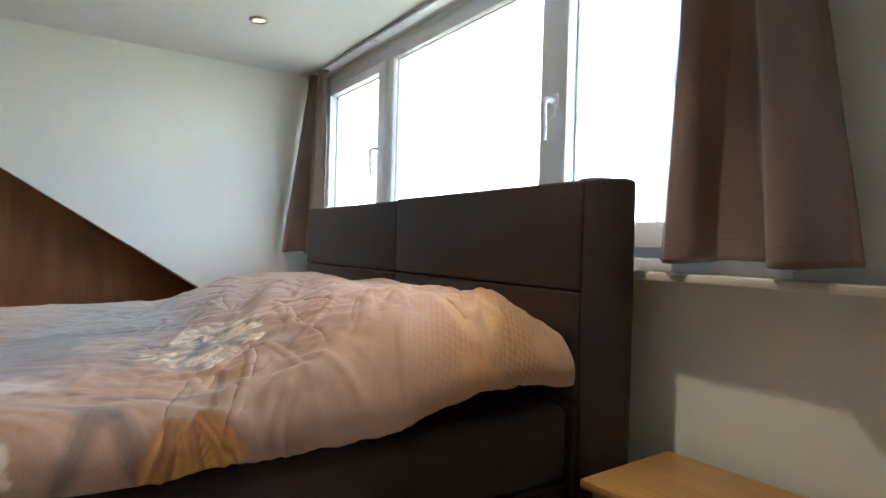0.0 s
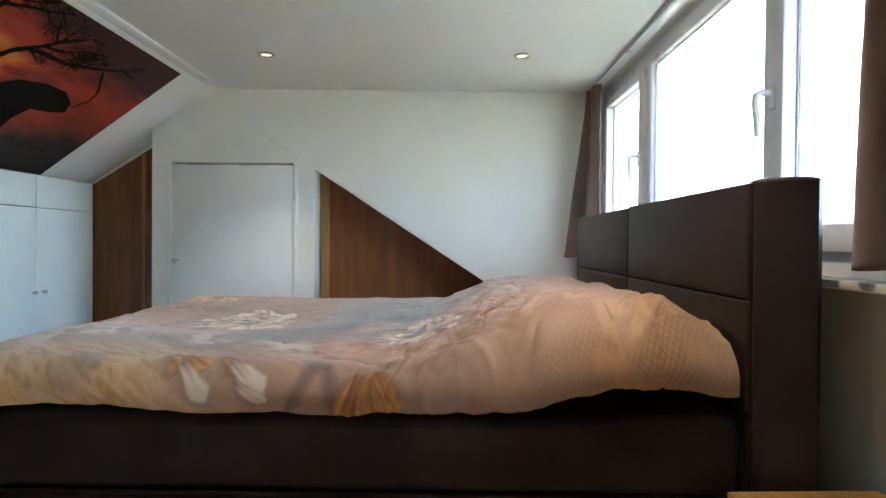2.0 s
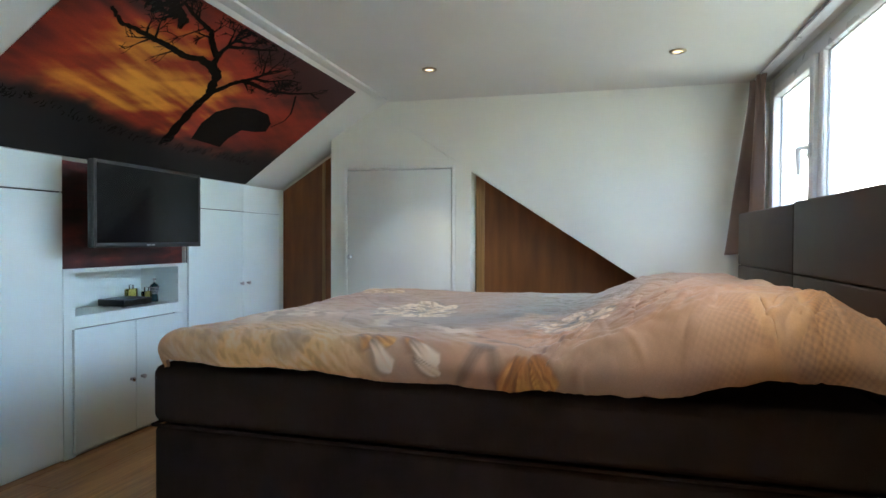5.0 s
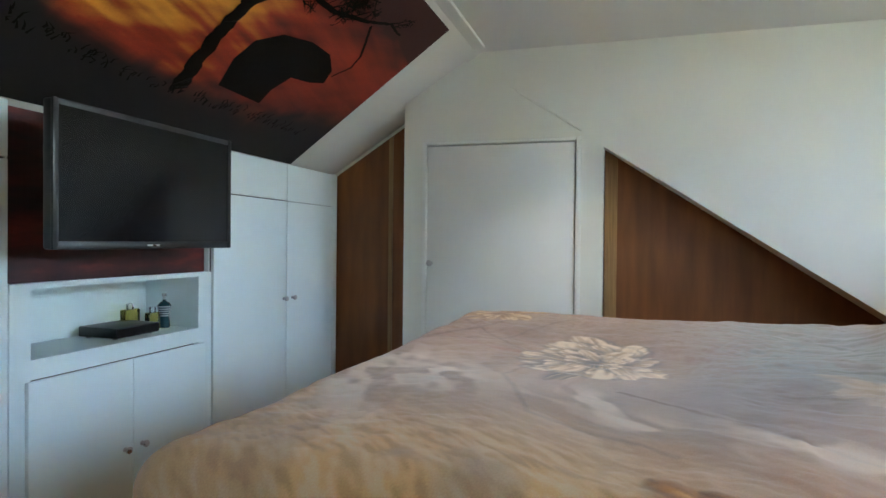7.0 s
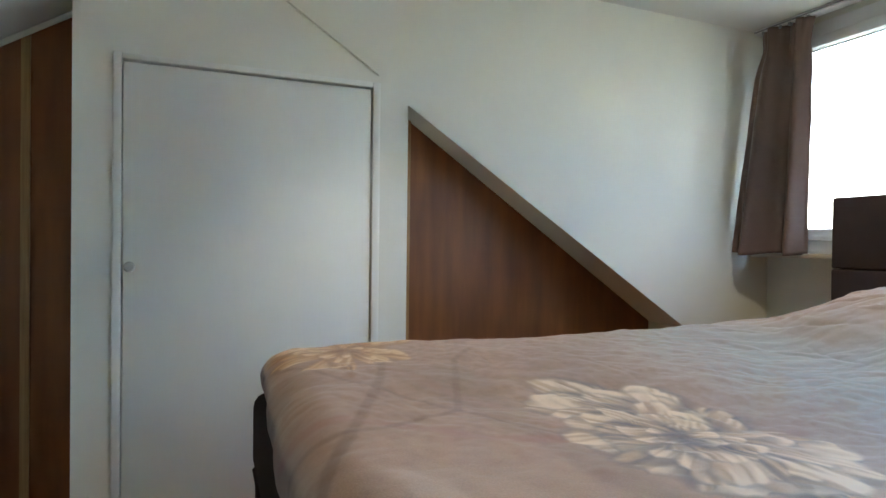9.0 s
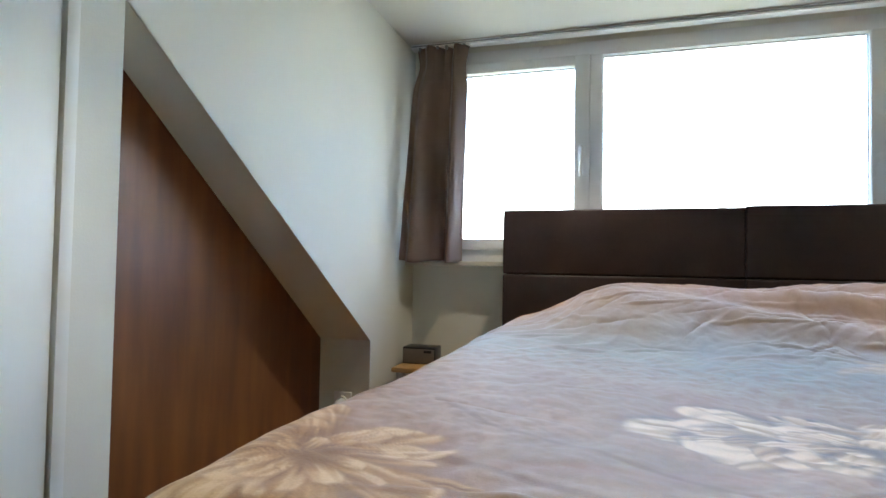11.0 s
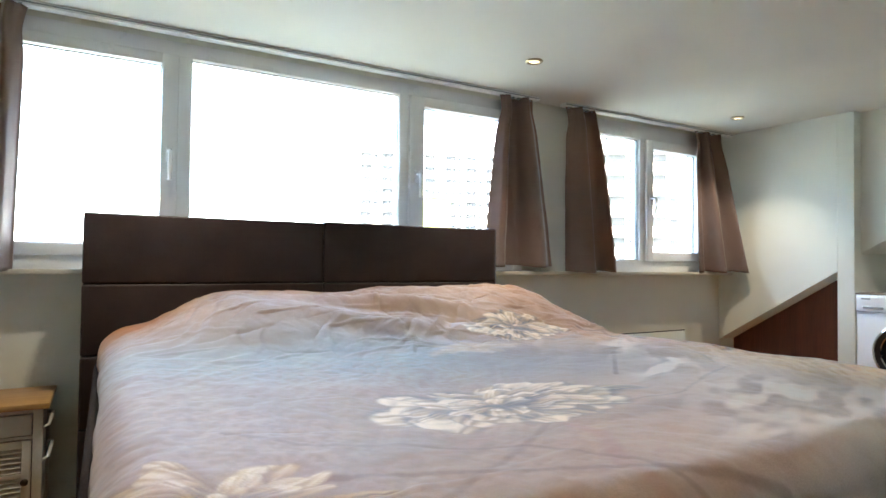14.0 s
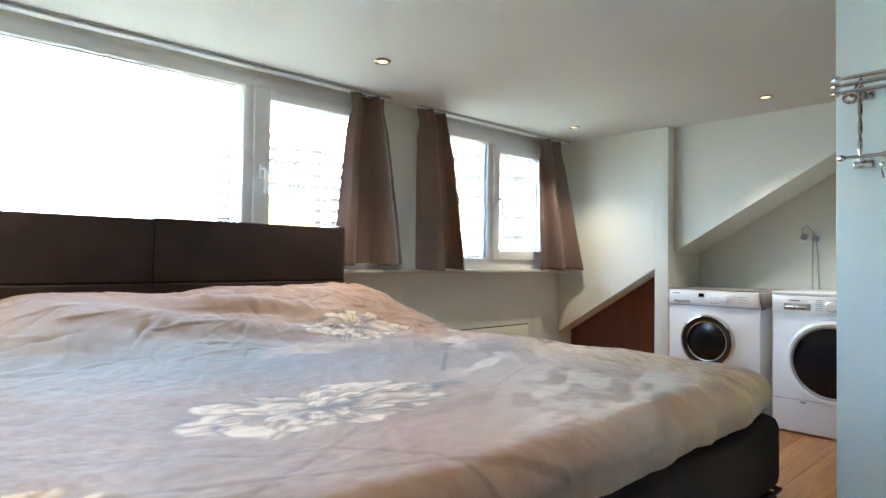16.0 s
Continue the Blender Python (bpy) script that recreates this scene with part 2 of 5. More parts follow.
def B(*a, **k):
    return box(bmesh.new(), *a, **k)


def prism(bm, poly, axis, a0, a1):
    """A polygon, in the two other axes in their order, drawn out along an axis."""
    def at(p, a):
        v = list(p)
        v.insert("xyz".index(axis), a)
        return bm.verts.new(v)
    lo, hi = [at(p, a0) for p in poly], [at(p, a1) for p in poly]
    bm.faces.new(lo), bm.faces.new(hi[::-1])
    for i in range(len(poly)):
        j = (i + 1) % len(poly)
        bm.faces.new((lo[j], lo[i], hi[i], hi[j]))
    return bm


def lathe(bm, profile, m, seg=28):
    """Turns (radius, height) pairs about the z of the pose m."""
    rings = []
    for r, h in profile:
        if r < 1e-5:
            rings.append([bm.verts.new(m @ Vector((0, 0, h)))])
        else:
            rings.append([bm.verts.new(m @ Vector((r * math.cos(a), r * math.sin(a), h))) for a in (2 * math.pi * i / seg for i in range(seg))])
    for p, q in zip(rings, rings[1:]):
        for i in range(seg):
            j = (i + 1) % seg
            f = [p[i % len(p)], p[j % len(p)], q[j % len(q)], q[i % len(q)]]
            f = list(dict.fromkeys(f))
            if len(f) > 2:
                bm.faces.new(f)
    return bm


def tube(bm, pts, r, seg=8):
    """A round rod along points."""
    pts = [Vector(p) for p in pts]
    rings, side = [], None
    for i, p in enumerate(pts):
        d = (pts[min(i + 1, len(pts) - 1)] - pts[max(i - 1, 0)]).normalized()
        if side is None:
            side = d.orthogonal().normalized()
        side = (side - d * side.dot(d)).normalized()
        up = d.cross(side)
        rr = r[i] if isinstance(r, (list, tuple)) else r
        rings.append([bm.verts.new(p + rr * (math.cos(a) * side + math.sin(a) * up)) for a in (2 * math.pi * k / seg for k in range(seg))])
    for a, b in zip(rings, rings[1:]):
        for k in range(seg):
            bm.faces.new((a[k], a[(k + 1) % seg], b[(k + 1) % seg], b[k]))
    bm.faces.new(rings[0][::-1]), bm.faces.new(rings[-1])
    return bm


def arc(c, r, a0, a1, n, u, v):
    c, u, v = Vector(c), Vector(u), Vector(v)
    return [c + r * (math.cos(a) * u + math.sin(a) * v) for a in (radians(a0 + (a1 - a0) * i / n) for i in range(n + 1))]


def grid_noise(x, y, seed):
    """Smooth value noise between 0 and 1 on arrays."""
    x, y = np.asarray(x, float), np.asarray(y, float)
    xi, yi = np.floor(x).astype(np.int64), np.floor(y).astype(np.int64)
    fx, fy = x - xi, y - yi
    fx, fy = fx * fx * (3 - 2 * fx), fy * fy * (3 - 2 * fy)

    def h(a, b):
        n = (a * 374761393 + b * 668265263 + int(seed * 10) * 97463477) & 0xFFFFFFFF
        n = ((n ^ (n >> 13)) * 1274126177) & 0xFFFFFFFF
        return ((n ^ (n >> 16)) & 0xFFFF) / 65535.0
    a, b, c, d = h(xi, yi), h(xi + 1, yi), h(xi, yi + 1), h(xi + 1, yi + 1)
    return (a * (1 - fx) + b * fx) * (1 - fy) + (c * (1 - fx) + d * fx) * fy


def fractal(x, y, seed, n=4):
    s, amp, tot = 0, 1.0, 0
    for k in range(n):
        s = s + amp * grid_noise(x * 2 ** k, y * 2 ** k, seed + k * 17)
        tot += amp
        amp *= 0.5
    return s / tot


def sheet_mesh(name, P, C, material):
    """A mesh from a grid of places P (rows, columns, 3), with colours C as its print."""
    R, K = P.shape[:2]
    idx = np.arange(R * K).reshape(R, K)
    q = np.stack([idx[:-1, :-1], idx[:-1, 1:], idx[1:, 1:], idx[1:, :-1]], -1).reshape(-1, 4)
    me = bpy.data.meshes.new(name)
    me.from_pydata(P.reshape(-1, 3).tolist(), [], q.tolist())
    if C is not None:
        layer = me.color_attributes.new("print", "FLOAT_COLOR", "POINT")
        layer.data.foreach_set("color", np.concatenate([C, np.ones((R, K, 1))], -1).astype(np.float32).ravel())
    me.polygons.foreach_set("use_smooth", [True] * len(me.polygons))
    me.materials.append(material)
    return me


# ---- the room's shell ----
XE = 4.62                                   # face of the east cheek
WX = 0.078                                 # face of the wall with the door
SOUTH = pose(-0.114, -3.335, 0)              # the cupboard front's own axes: x along it, y out into the room
CHEEK = pose(0.006, 0, 0, 0, 0, 1.2)       # the west cheek stands a little askew
PIVOT = Matrix.Translation((WX, -1.9, 0))
DOOR_WALL = PIVOT @ Matrix.Rotation(radians(1.2), 4, "Z") @ PIVOT.inverted()   # so does the wall with the door
TOP, PITCH = 1.40, 0.628                    # cupboard tops and the rise of the slope over them


def roof_w(y):
    return 0.613 + 0.655 * (-0.478 - y)


def roof_e(y):
    return 0.463 - 0.628 * y


# north wall below, between, beside and above the windows
bm = bmesh.new()
box(bm, -0.3, 5.3, 0.02, 0.16, 0, 0.9345)
box(bm, -0.3, 0.06, 0.0, 0.16, 0.9345, CEIL)
box(bm, 2.74, 3.10, 0.0, 0.16, 0.9345, CEIL)
box(bm, 4.44, 5.3, 0.0, 0.16, 0.9345, CEIL)
box(bm, 0.06, 2.74, 0.0, 0.16, 1.955, CEIL)
box(bm, 3.10, 4.44, 0.0, 0.16, 1.955, CEIL)
solid("wall_north", bm, M_WALL, "off-white plastered wall under and between the windows", "wall")

# west: the cheek stands proud above the roof line
bm = prism(bmesh.new(), [(0.16, 0), (-0.49, 0), (-0.49, roof_w(-0.49)), (-2.58, roof_w(-2.58)), (-2.58, CEIL), (0.16, CEIL)], "x", -0.34, 0.0)
solid("wall_west", bm, M_WALL, "off-white dormer cheek with a slanting lower edge", "wall", m=CHEEK)
bm = bmesh.new()
prism(bm, [(-1.805, 0), (-1.910, 0), (-1.910, roof_w(-1.910)), (-1.805, roof_w(-1.805))], "x", -0.34, WX)
prism(bm, [(-1.910, 1.524), (-2.71, 1.524), (-2.71, 1.90), (-2.58, 1.93), (-2.58, roof_w(-2.58)), (-1.910, roof_w(-1.910))], "x", -0.34, WX)
box(bm, -0.34, WX, -2.815, -2.71, 0, 1.90)
solid("wall_west_door", bm, M_WALL, "off-white wall round the low attic door", "wall", m=DOOR_WALL)
VEER = pose(-0.085, -1.805, 0, 0, 0, 5.4)    # the panel runs back behind the cheek
bm = prism(bmesh.new(), [(0.0, 0), (1.42, 0), (1.42, roof_w(-0.39) + 0.2), (0.0, roof_w(-1.805) + 0.2)], "x", -0.08, 0.0)
panel = solid("panel_west", bm, M_PANEL, "brown wood veneer panel recessed under the slanting cheek", "wall panel", m=VEER)
part("batten", prism(bmesh.new(), [(0.002, 0), (0.062, 0), (0.062, roof_w(-1.743)), (0.002, roof_w(-1.803))], "x", 0.001, 0.009), M_PANEL_L, panel, "lighter wood batten")
bm = prism(bmesh.new(), [(-3.75, 0), (-2.815, 0), (-2.815, 1.74), (-3.75, 1.16)], "x", -0.22, -0.12)
panel = solid("panel_south_west", bm, M_PANEL, "dark brown wood veneer panel in the corner recess", "wall panel")
part("batten", prism(bmesh.new(), [(-2.99, 0), (-2.965, 0), (-2.965, 1.63), (-2.99, 1.61)], "x", -0.119, -0.114), M_PANEL_L, panel, "lighter strip")

# unseen walls, added round the shell to stop daylight leaking in
solid("wall_west_blocker", B(-0.62, -0.42, -4.4, 0.2, -0.1, CEIL + 0.1), M_WALL, "unseen wall added behind the west panels to keep light out", "wall")
solid("wall_east_blocker", B(5.32, 5.5, -4.4, 0.2, -0.1, CEIL + 0.1), M_WALL, "unseen wall added behind the east recess to keep light out", "wall")
solid("wall_south_blocker", B(-0.62, 5.5, -4.6, -4.42, -0.1, CEIL + 0.1), M_WALL, "unseen wall added behind the cupboards to keep light out", "wall")

# the door's frame and leaf
d1 = thing("door_1", (WX, -2.32, 0), "closed low white attic door with a small round knob", "door", kind="structure")
d1.matrix_basis = DOOR_WALL @ d1.matrix_basis
bm = bmesh.new()
box(bm, WX - 0.10, WX + 0.008, -2.712, -2.690, 0, 1.527, 0.002)
box(bm, WX - 0.10, WX + 0.008, -1.934, -1.908, 0, 1.527, 0.002)
box(bm, WX - 0.10, WX + 0.008, -2.690, -1.934, 1.509, 1.527, 0.002)
part("door_frame", bm, M_DOOR, d1)
leaf = part("door_leaf", B(WX - 0.045, WX + 0.002, -2.686, -1.939, 0.008, 1.502, 0.002), M_DOOR, d1)
part("door_stop", B(WX - 0.09, WX - 0.046, -2.690, -1.934, 0.0, 1.509), M_GAP, d1, "dark gap behind the leaf")
part("door_knob", lathe(bmesh.new(), [(0.0, 0.0), (0.012, 0.0), (0.008, 0.006), (0.007, 0.014), (0.014, 0.020), (0.016, 0.028), (0.012, 0.034), (0, 0.036)], pose(WX + 0.002, -2.665, 0.901, 0, 90, 0), 18), M_STEEL, leaf, "small nickel knob")

solid("trim", tube(bmesh.new(), [(0.079, -1.912, roof_w(-1.912) + 0.003), (0.086, -2.26, roof_w(-2.26) + 0.003)], 0.005, 8), M_WALL, "thin white bead along the slanting wall edge", "trim")

solid("trim_recess", tube(bmesh.new(), [(-0.112, -2.80, 1.722), (-0.112, -3.33, 1.389)], 0.009, 8), M_WALL, "thin white bead over the corner panel", "trim")

# east: cheek, pillar, recess with the machines
bm = prism(bmesh.new(), [(0.02, roof_e(0.02)), (-0.812, roof_e(-0.812)), (-0.812, CEIL), (0.02, CEIL)], "x", XE, XE + 0.20)
solid("wall_east", bm, M_WALL, "off-white dormer cheek beside the small window", "wall")
bm = box(bmesh.new(), XE, 5.3, -0.912, -0.812, 0, CEIL, 0.004)
solid("wall_east_pillar", bm, M_WALL, "narrow white pillar beside the washing machine", "wall")
bm = prism(bmesh.new(), [(0.02, 0), (-0.812, 0), (-0.812, roof_e(-0.812)), (0.02, roof_e(0.02))], "x", XE + 0.18, XE + 0.26)
solid("panel_east", bm, M_PANEL_R, "red-brown wooden board recessed under the east cheek", "wall panel")
bm = prism(bmesh.new(), [(-0.912, 1.09), (-2.33, 1.935), (-2.33, CEIL), (-0.912, CEIL)], "x", XE + 0.08, 5.12)
solid("bulkhead", bm, M_WALL, "white bulkhead with a slanting underside over the machines", "wall")
bm = B(5.12, 5.3, -3.9, -0.912, 0, CEIL)
solid("wall_east_back", bm, M_WALL, "white back wall of the laundry recess", "wall")

# south: slope above the cupboards, back wall, partition
bm = prism(bmesh.new(), [(-0.65, TOP - PITCH * 0.65), (0.925, TOP + PITCH * 0.925), (0.925, 2.2), (-0.65, 2.2)], "x", -0.25, 5.7)
solid("ceiling_slope", bm, M_CEIL, "white sloping roof underside above the cupboards", "ceiling", m=SOUTH)
bm = B(-0.3, 5.7, -0.75, -0.62, 0, 1.6)
solid("wall_south", bm, M_WALL, "plain white back wall behind the cupboards", "wall", m=SOUTH)
bm = box(bmesh.new(), 3.05, 3.14, -3.75, -2.298, 0, CEIL, 0.006)
solid("wall_partition", bm, M_WHITE, "white painted partition end that carries the coat rack", "wall")
solid("trim_beam", B(0.26, 3.16, 0.845, 0.960, 1.966, CEIL + 0.02, 0.004), M_CEIL, "white batten where the slope meets the ceiling", "trim", m=SOUTH)
solid("ceiling", B(-0.62, 5.5, -4.6, 0.2, CEIL, CEIL + 0.18), M_CEIL, "flat off-white plastered ceiling", "ceiling")

# ---- windows ----


def ring(bm, x0, x1, z0, z1, wl, wr, wb, wt, y0, y1, bev=0.006):
    box(bm, x0, x0 + wl, y0, y1, z0, z1, bev)
    box(bm, x1 - wr, x1, y0, y1, z0, z1, bev)
    box(bm, x0 + wl - 0.003, x1 - wr + 0.003, y0 + 0.002, y1 - 0.002, z0, z0 + wb, bev)
    box(bm, x0 + wl - 0.003, x1 - wr + 0.003, y0 + 0.002, y1 - 0.002, z1 - wt, z1, bev)
    return bm


def pane_of(parent, x0, x1, z0, z1, y=0.03):
    p = part("pane", B(x0 - 0.01, x1 + 0.01, y, y + 0.005, z0 - 0.01, z1 + 0.01), M_GLASS, parent)
    p.visible_shadow = False
    bm = ring(bmesh.new(), x0 - 0.002, x1 + 0.002, z0 - 0.002, z1 + 0.002, 0.006, 0.006, 0.006, 0.006, y - 0.012, y - 0.001, 0)
    part("gasket", bm, M_GREYP, parent, "grey rubber gasket")


def handle_of(parent, x, z):
    base = part("handle_plate", B(x - 0.014, x + 0.014, -0.034, -0.018, z - 0.035, z + 0.035, 0.004), M_PVC, parent)
    bm = tube(bmesh.new(), [(x, -0.034, z + 0.012), (x, -0.060, z + 0.012), (x, -0.072, z + 0.004), (x, -0.074, z - 0.015), (x, -0.070, z - 0.06), (x, -0.068, z - 0.115)], [0.010, 0.010, 0.011, 0.011, 0.010, 0.008], 10)
    part("lever", bm, M_PVC, base, "white lever handle turned down")


w1 = thing("window_1", (1.40, 0, 0.95), "wide white plastic window with a fixed pane between two casements", "window", kind="structure")
bm = bmesh.new()
ring(bm, 0.06, 2.74, 0.945, 1.957, 0.06, 0.06, 0.070, 0.067, -0.004, 0.07)
box(bm, 0.845, 0.900, -0.002, 0.068, 1.01, 1.90, 0.005)
box(bm, 1.924, 1.978, -0.002, 0.068, 1.01, 1.90, 0.005)
part("window_frame", bm, M_PVC, w1)
s = part("casement", ring(bmesh.new(), 0.118, 0.847, 1.010, 1.893, 0.062, 0.068, 0.050, 0.047, -0.022, 0.05), M_PVC, w1)
pane_of(s, 0.18, 0.779, 1.060, 1.846)
handle_of(s, 0.815, 1.452)
s = part("fixed_light", ring(bmesh.new(), 0.895, 1.929, 1.008, 1.898, 0.008, 0.008, 0.010, 0.010, 0.004, 0.05, 0.002), M_PVC, w1)
pane_of(s, 0.902, 1.922, 1.018, 1.888)
s = part("casement", ring(bmesh.new(), 1.976, 2.682, 1.014, 1.893, 0.087, 0.062, 0.071, 0.056, -0.022, 0.05), M_PVC, w1)
pane_of(s, 2.063, 2.620, 1.085, 1.837)
handle_of(s, 2.018, 1.458)

w2 = thing("window_2", (3.77, 0, 0.95), "smaller white plastic window with a fixed pane and a casement", "window", kind="structure")
bm = bmesh.new()
ring(bm, 3.10, 4.44, 0.945, 1.957, 0.06, 0.06, 0.088, 0.099, -0.004, 0.07)
box(bm, 3.736, 3.790, -0.002, 0.068, 1.01, 1.87, 0.005)
part("window_frame", bm, M_PVC, w2)
s = part("fixed_light", ring(bmesh.new(), 3.152, 3.744, 1.026, 1.866, 0.008, 0.008, 0.009, 0.009, 0.004, 0.05, 0.002), M_PVC, w2)
pane_of(s, 3.16, 3.735, 1.035, 1.857)
s = part("casement", ring(bmesh.new(), 3.788, 4.384, 1.028, 1.862, 0.064, 0.062, 0.062, 0.062, -0.022, 0.05), M_PVC, w2)
pane_of(s, 3.852, 4.322, 1.090, 1.800)
handle_of(s, 3.82, 1.445)

solid("window_sill", B(-0.03, XE - 0.002, -0.095, 0.03, 0.934, 0.954, 0.003), M_SILL, "long cream laminate sill under both windows", "window sill")

for x0, x1 in ((0.02, 2.78), (2.98, 4.60)):
    r = thing("curtain_rail", ((x0 + x1) / 2, -0.08, 1.96), "slim white ceiling rail for the brown curtains", "curtain rail")
    part("track", B(x0, x1, -0.105, -0.055, 1.960, 1.981, 0.003), M_PVC, r)
    part("slot", B(x0 + 0.005, x1 - 0.005, -0.112, -0.104, 1.967, 1.971), M_GREYP, r, "grey slot of the rail")

# ---- hatch in the lower north wall ----
h = thing("wall_hatch", (3.9, 0.02, 0.1), "flush white access hatch in the knee wall", "hatch")
for x0, x1 in ((3.44, 3.699), (3.702, 4.225)):
    part("panel", B(x0, x1, 0.012, 0.021, 0.10, 0.533, 0.002), M_WALL, h)
part("gap", B(3.435, 4.230, 0.016, 0.024, 0.533, 0.540), M_GAP, h, "dark top joint")

# ---- downlights ----
first = None
for lx, ly in LAMPS:
    if first is None:
        first = thing("ceiling_spotlight", (lx, ly, CEIL), "small recessed spotlight with a nickel rim, lit warm", "spotlight", "ceiling spotlights")
        part("rim", lathe(bmesh.new(), [(0.030, 0.0), (0.042, 0.0), (0.043, -0.003), (0.038, -0.008), (0.030, -0.009), (0.027, -0.004), (0.026, 0.0)], pose(lx, ly, CEIL), 32), M_RIM, first)
        part("lamp", lathe(bmesh.new(), [(0.0, -0.004), (0.015, -0.004), (0.022, -0.003), (0.026, -0.001)], pose(lx, ly, CEIL), 24), M_BULB, first, "glowing warm lamp face")
    else:
        copy_thing(first, Matrix.Translation((lx, ly, CEIL)))

# ---- curtains ----


def curtain(name, top, bottom, y_top, y_bot, z_top, z_bot, folds, depth, seed, label, flare=(0.8, 0.8)):
    """A gathered curtain: (x0, x1) at the top and at the foot, in soft pleats that widen downwards."""
    R, K = 60, 110
    v, u = np.meshgrid(np.linspace(0, 1, R), np.linspace(0, 1, K), indexing="ij")
    x0, x1 = top[0] + (bottom[0] - top[0]) * v ** flare[0], top[1] + (bottom[1] - top[1]) * v ** flare[1]
    pinch = 0.022 * np.exp(-((v - 0.09) / 0.07) ** 2)
    x0, x1 = x0 + pinch, x1 - 0.6 * pinch
    warp = u + 0.06 * np.sin(5 * u + seed) + 0.03 * (fractal(u * 4, v * 1.5, seed, 2) - 0.5)
    pleat = np.sin(2 * math.pi * folds * warp + seed) + 0.22 * np.sin(2 * math.pi * folds * 2.3 * warp + 2 * seed)
    free = np.clip(u / 0.12, 0, 1) * np.clip((1 - u) / 0.06, 0.3, 1)
    pleat = np.tanh(1.2 * pleat) * 0.95 + 0.30 * pleat
    amp = depth * (0.50 + 0.55 * v)
    yt = y_top + (y_bot[0] + (y_bot[1] - y_bot[0]) * u - y_top) * v
    ruff = 0.010 * np.sin(2 * math.pi * folds * 3.1 * u + seed) * np.exp(-v * 9)
    y = yt + amp * 0.5 * pleat * free + ruff + 0.008 * (fractal(u * 9, v * 7, seed + 3, 3) - 0.5)
    y = np.minimum(y, -0.028 + 0.004 * (fractal(u * 12, v * 5, seed + 5, 2) - 0.5))
    z = z_top + (z_bot - z_top) * v + 0.006 * pleat * v + 0.012 * (fractal(u * 6, u * 0, seed + 9, 2) - 0.5) * (1 - v)
    P = np.stack([x0 + (x1 - x0) * u, y, z], -1)
    c = thing(name, ((top[0] + top[1]) / 2, y_top, z_bot), label, "curtain", "brown curtains")
    off = np.array(OFFSET[c.name])
    o = new("cloth", sheet_mesh("cloth", P - off, None, M_CURTAIN))
    o.parent = c
    s = o.modifiers.new("thickness", "SOLIDIFY")
    s.thickness = 0.004
    bm = bmesh.new()
    hem = np.stack([P[-4, :, 0], P[-4, :, 1] - 0.0035, P[-4, :, 2]], -1)
    tube(bm, [tuple(p) for p in hem[::3]], 0.0016, 5)
    part("hem_seam", bm, M_CURTAIN, c)
    for k in range(6):
        px = top[0] + (top[1] - top[0]) * (k + 0.5) / 6
        bm = box(bmesh.new(), px - 0.006, px + 0.006, y_top - 0.012, y_top + 0.012, z_top - 0.01, 1.964, 0.002)
        part("glider", bm, M_GREYP, c, "grey curtain glider")
    return c


curtain("curtain", (0.045, 0.305), (0.030, 0.278), -0.095, (-0.235, -0.085), 1.958, 0.950, 1.9, 0.080, 1.3, "brown satin curtain drawn into the window corner")
curtain("curtain", (2.505, 2.742), (2.432, 2.903), -0.080, (-0.036, -0.085), 1.960, 0.985, 1.35, 0.110, 4.1, "brown satin curtain flaring out over the sill", (1.15, 0.9))
curtain("curtain", (3.000, 3.230), (2.985, 3.392), -0.085, (-0.105, -0.105), 1.960, 0.955, 1.25, 0.110, 2.2, "brown satin curtain hanging at the pier", (1.0, 0.62))
curtain("curtain", (4.195, 4.465), (4.24, 4.590), -0.085, (-0.095, -0.215), 1.960, 0.958, 1.9, 0.090, 5.5, "brown satin curtain bunched against the east cheek", (0.7, 1.0))

# ---- bed ----
BX0, BX1, BY0, BY1 = 0.56, 2.350, -2.342, -0.262
bed = thing("bed", (1.44, -1.3, 0), "wide dark brown box-spring bed with a tall padded headboard", "bed")
part("base_box", B(BX0, BX1, BY0, BY1, 0.05, 0.425, 0.022, 3), M_BED, bed, "upholstered lower box")
m = part("mattress_box", B(BX0 - 0.004, BX1 + 0.004, BY0 - 0.006, BY1, 0.431, 0.622, 0.035, 4), M_BED, bed, "upholstered upper box")
bm = bmesh.new()
tube(bm, [(BX0, BY0, 0.428), (BX1, BY0, 0.428), (BX1, BY1, 0.428)], 0.006, 6)
part("piping", bm, M_BED, m)
for fx in (BX0 + 0.08, BX1 - 0.08):
    for fy in (BY0 + 0.10, BY1 - 0.10):
        part("foot", lathe(bmesh.new(), [(0, 0), (0.024, 0), (0.028, 0.02), (0.03, 0.05), (0, 0.05)], pose(fx, fy, 0), 16), M_BLACK, bed)
hb = part("headboard", B(0.518, 2.352, -0.225, -0.128, 0.02, 1.158, 0.012), M_HEAD, bed, "tall padded leatherette headboard")
rows_z = ((0.903, 1.170), (0.635, 0.901), (0.365, 0.631), (0.05, 0.361))
for k, (x0, x1) in enumerate(((0.511, 1.4345), (1.4355, 2.364))):
    for z0, z1 in rows_z:
        top = z1 + (0.006 if k and z1 > 1.1 else 0)
        bm = B(x0, x1, -0.262, -0.207, z0, top, 0.008, 3)
        part("cushion", bm, M_HEAD, hb)
bm = prism(bmesh.new(), [(2.336, -0.125), (2.336, -0.248), (2.372, -0.250), (2.390, -0.232), (2.420, -0.160), (2.426, -0.138), (2.418, -0.125)], "z", 0.02, 1.184)
bmesh.ops.bevel(bm, geom=[e for e in bm.edges if min(v.co.z for v in e.verts) > 1.1], offset=0.012, segments=3, profile=0.5, affect="EDGES")
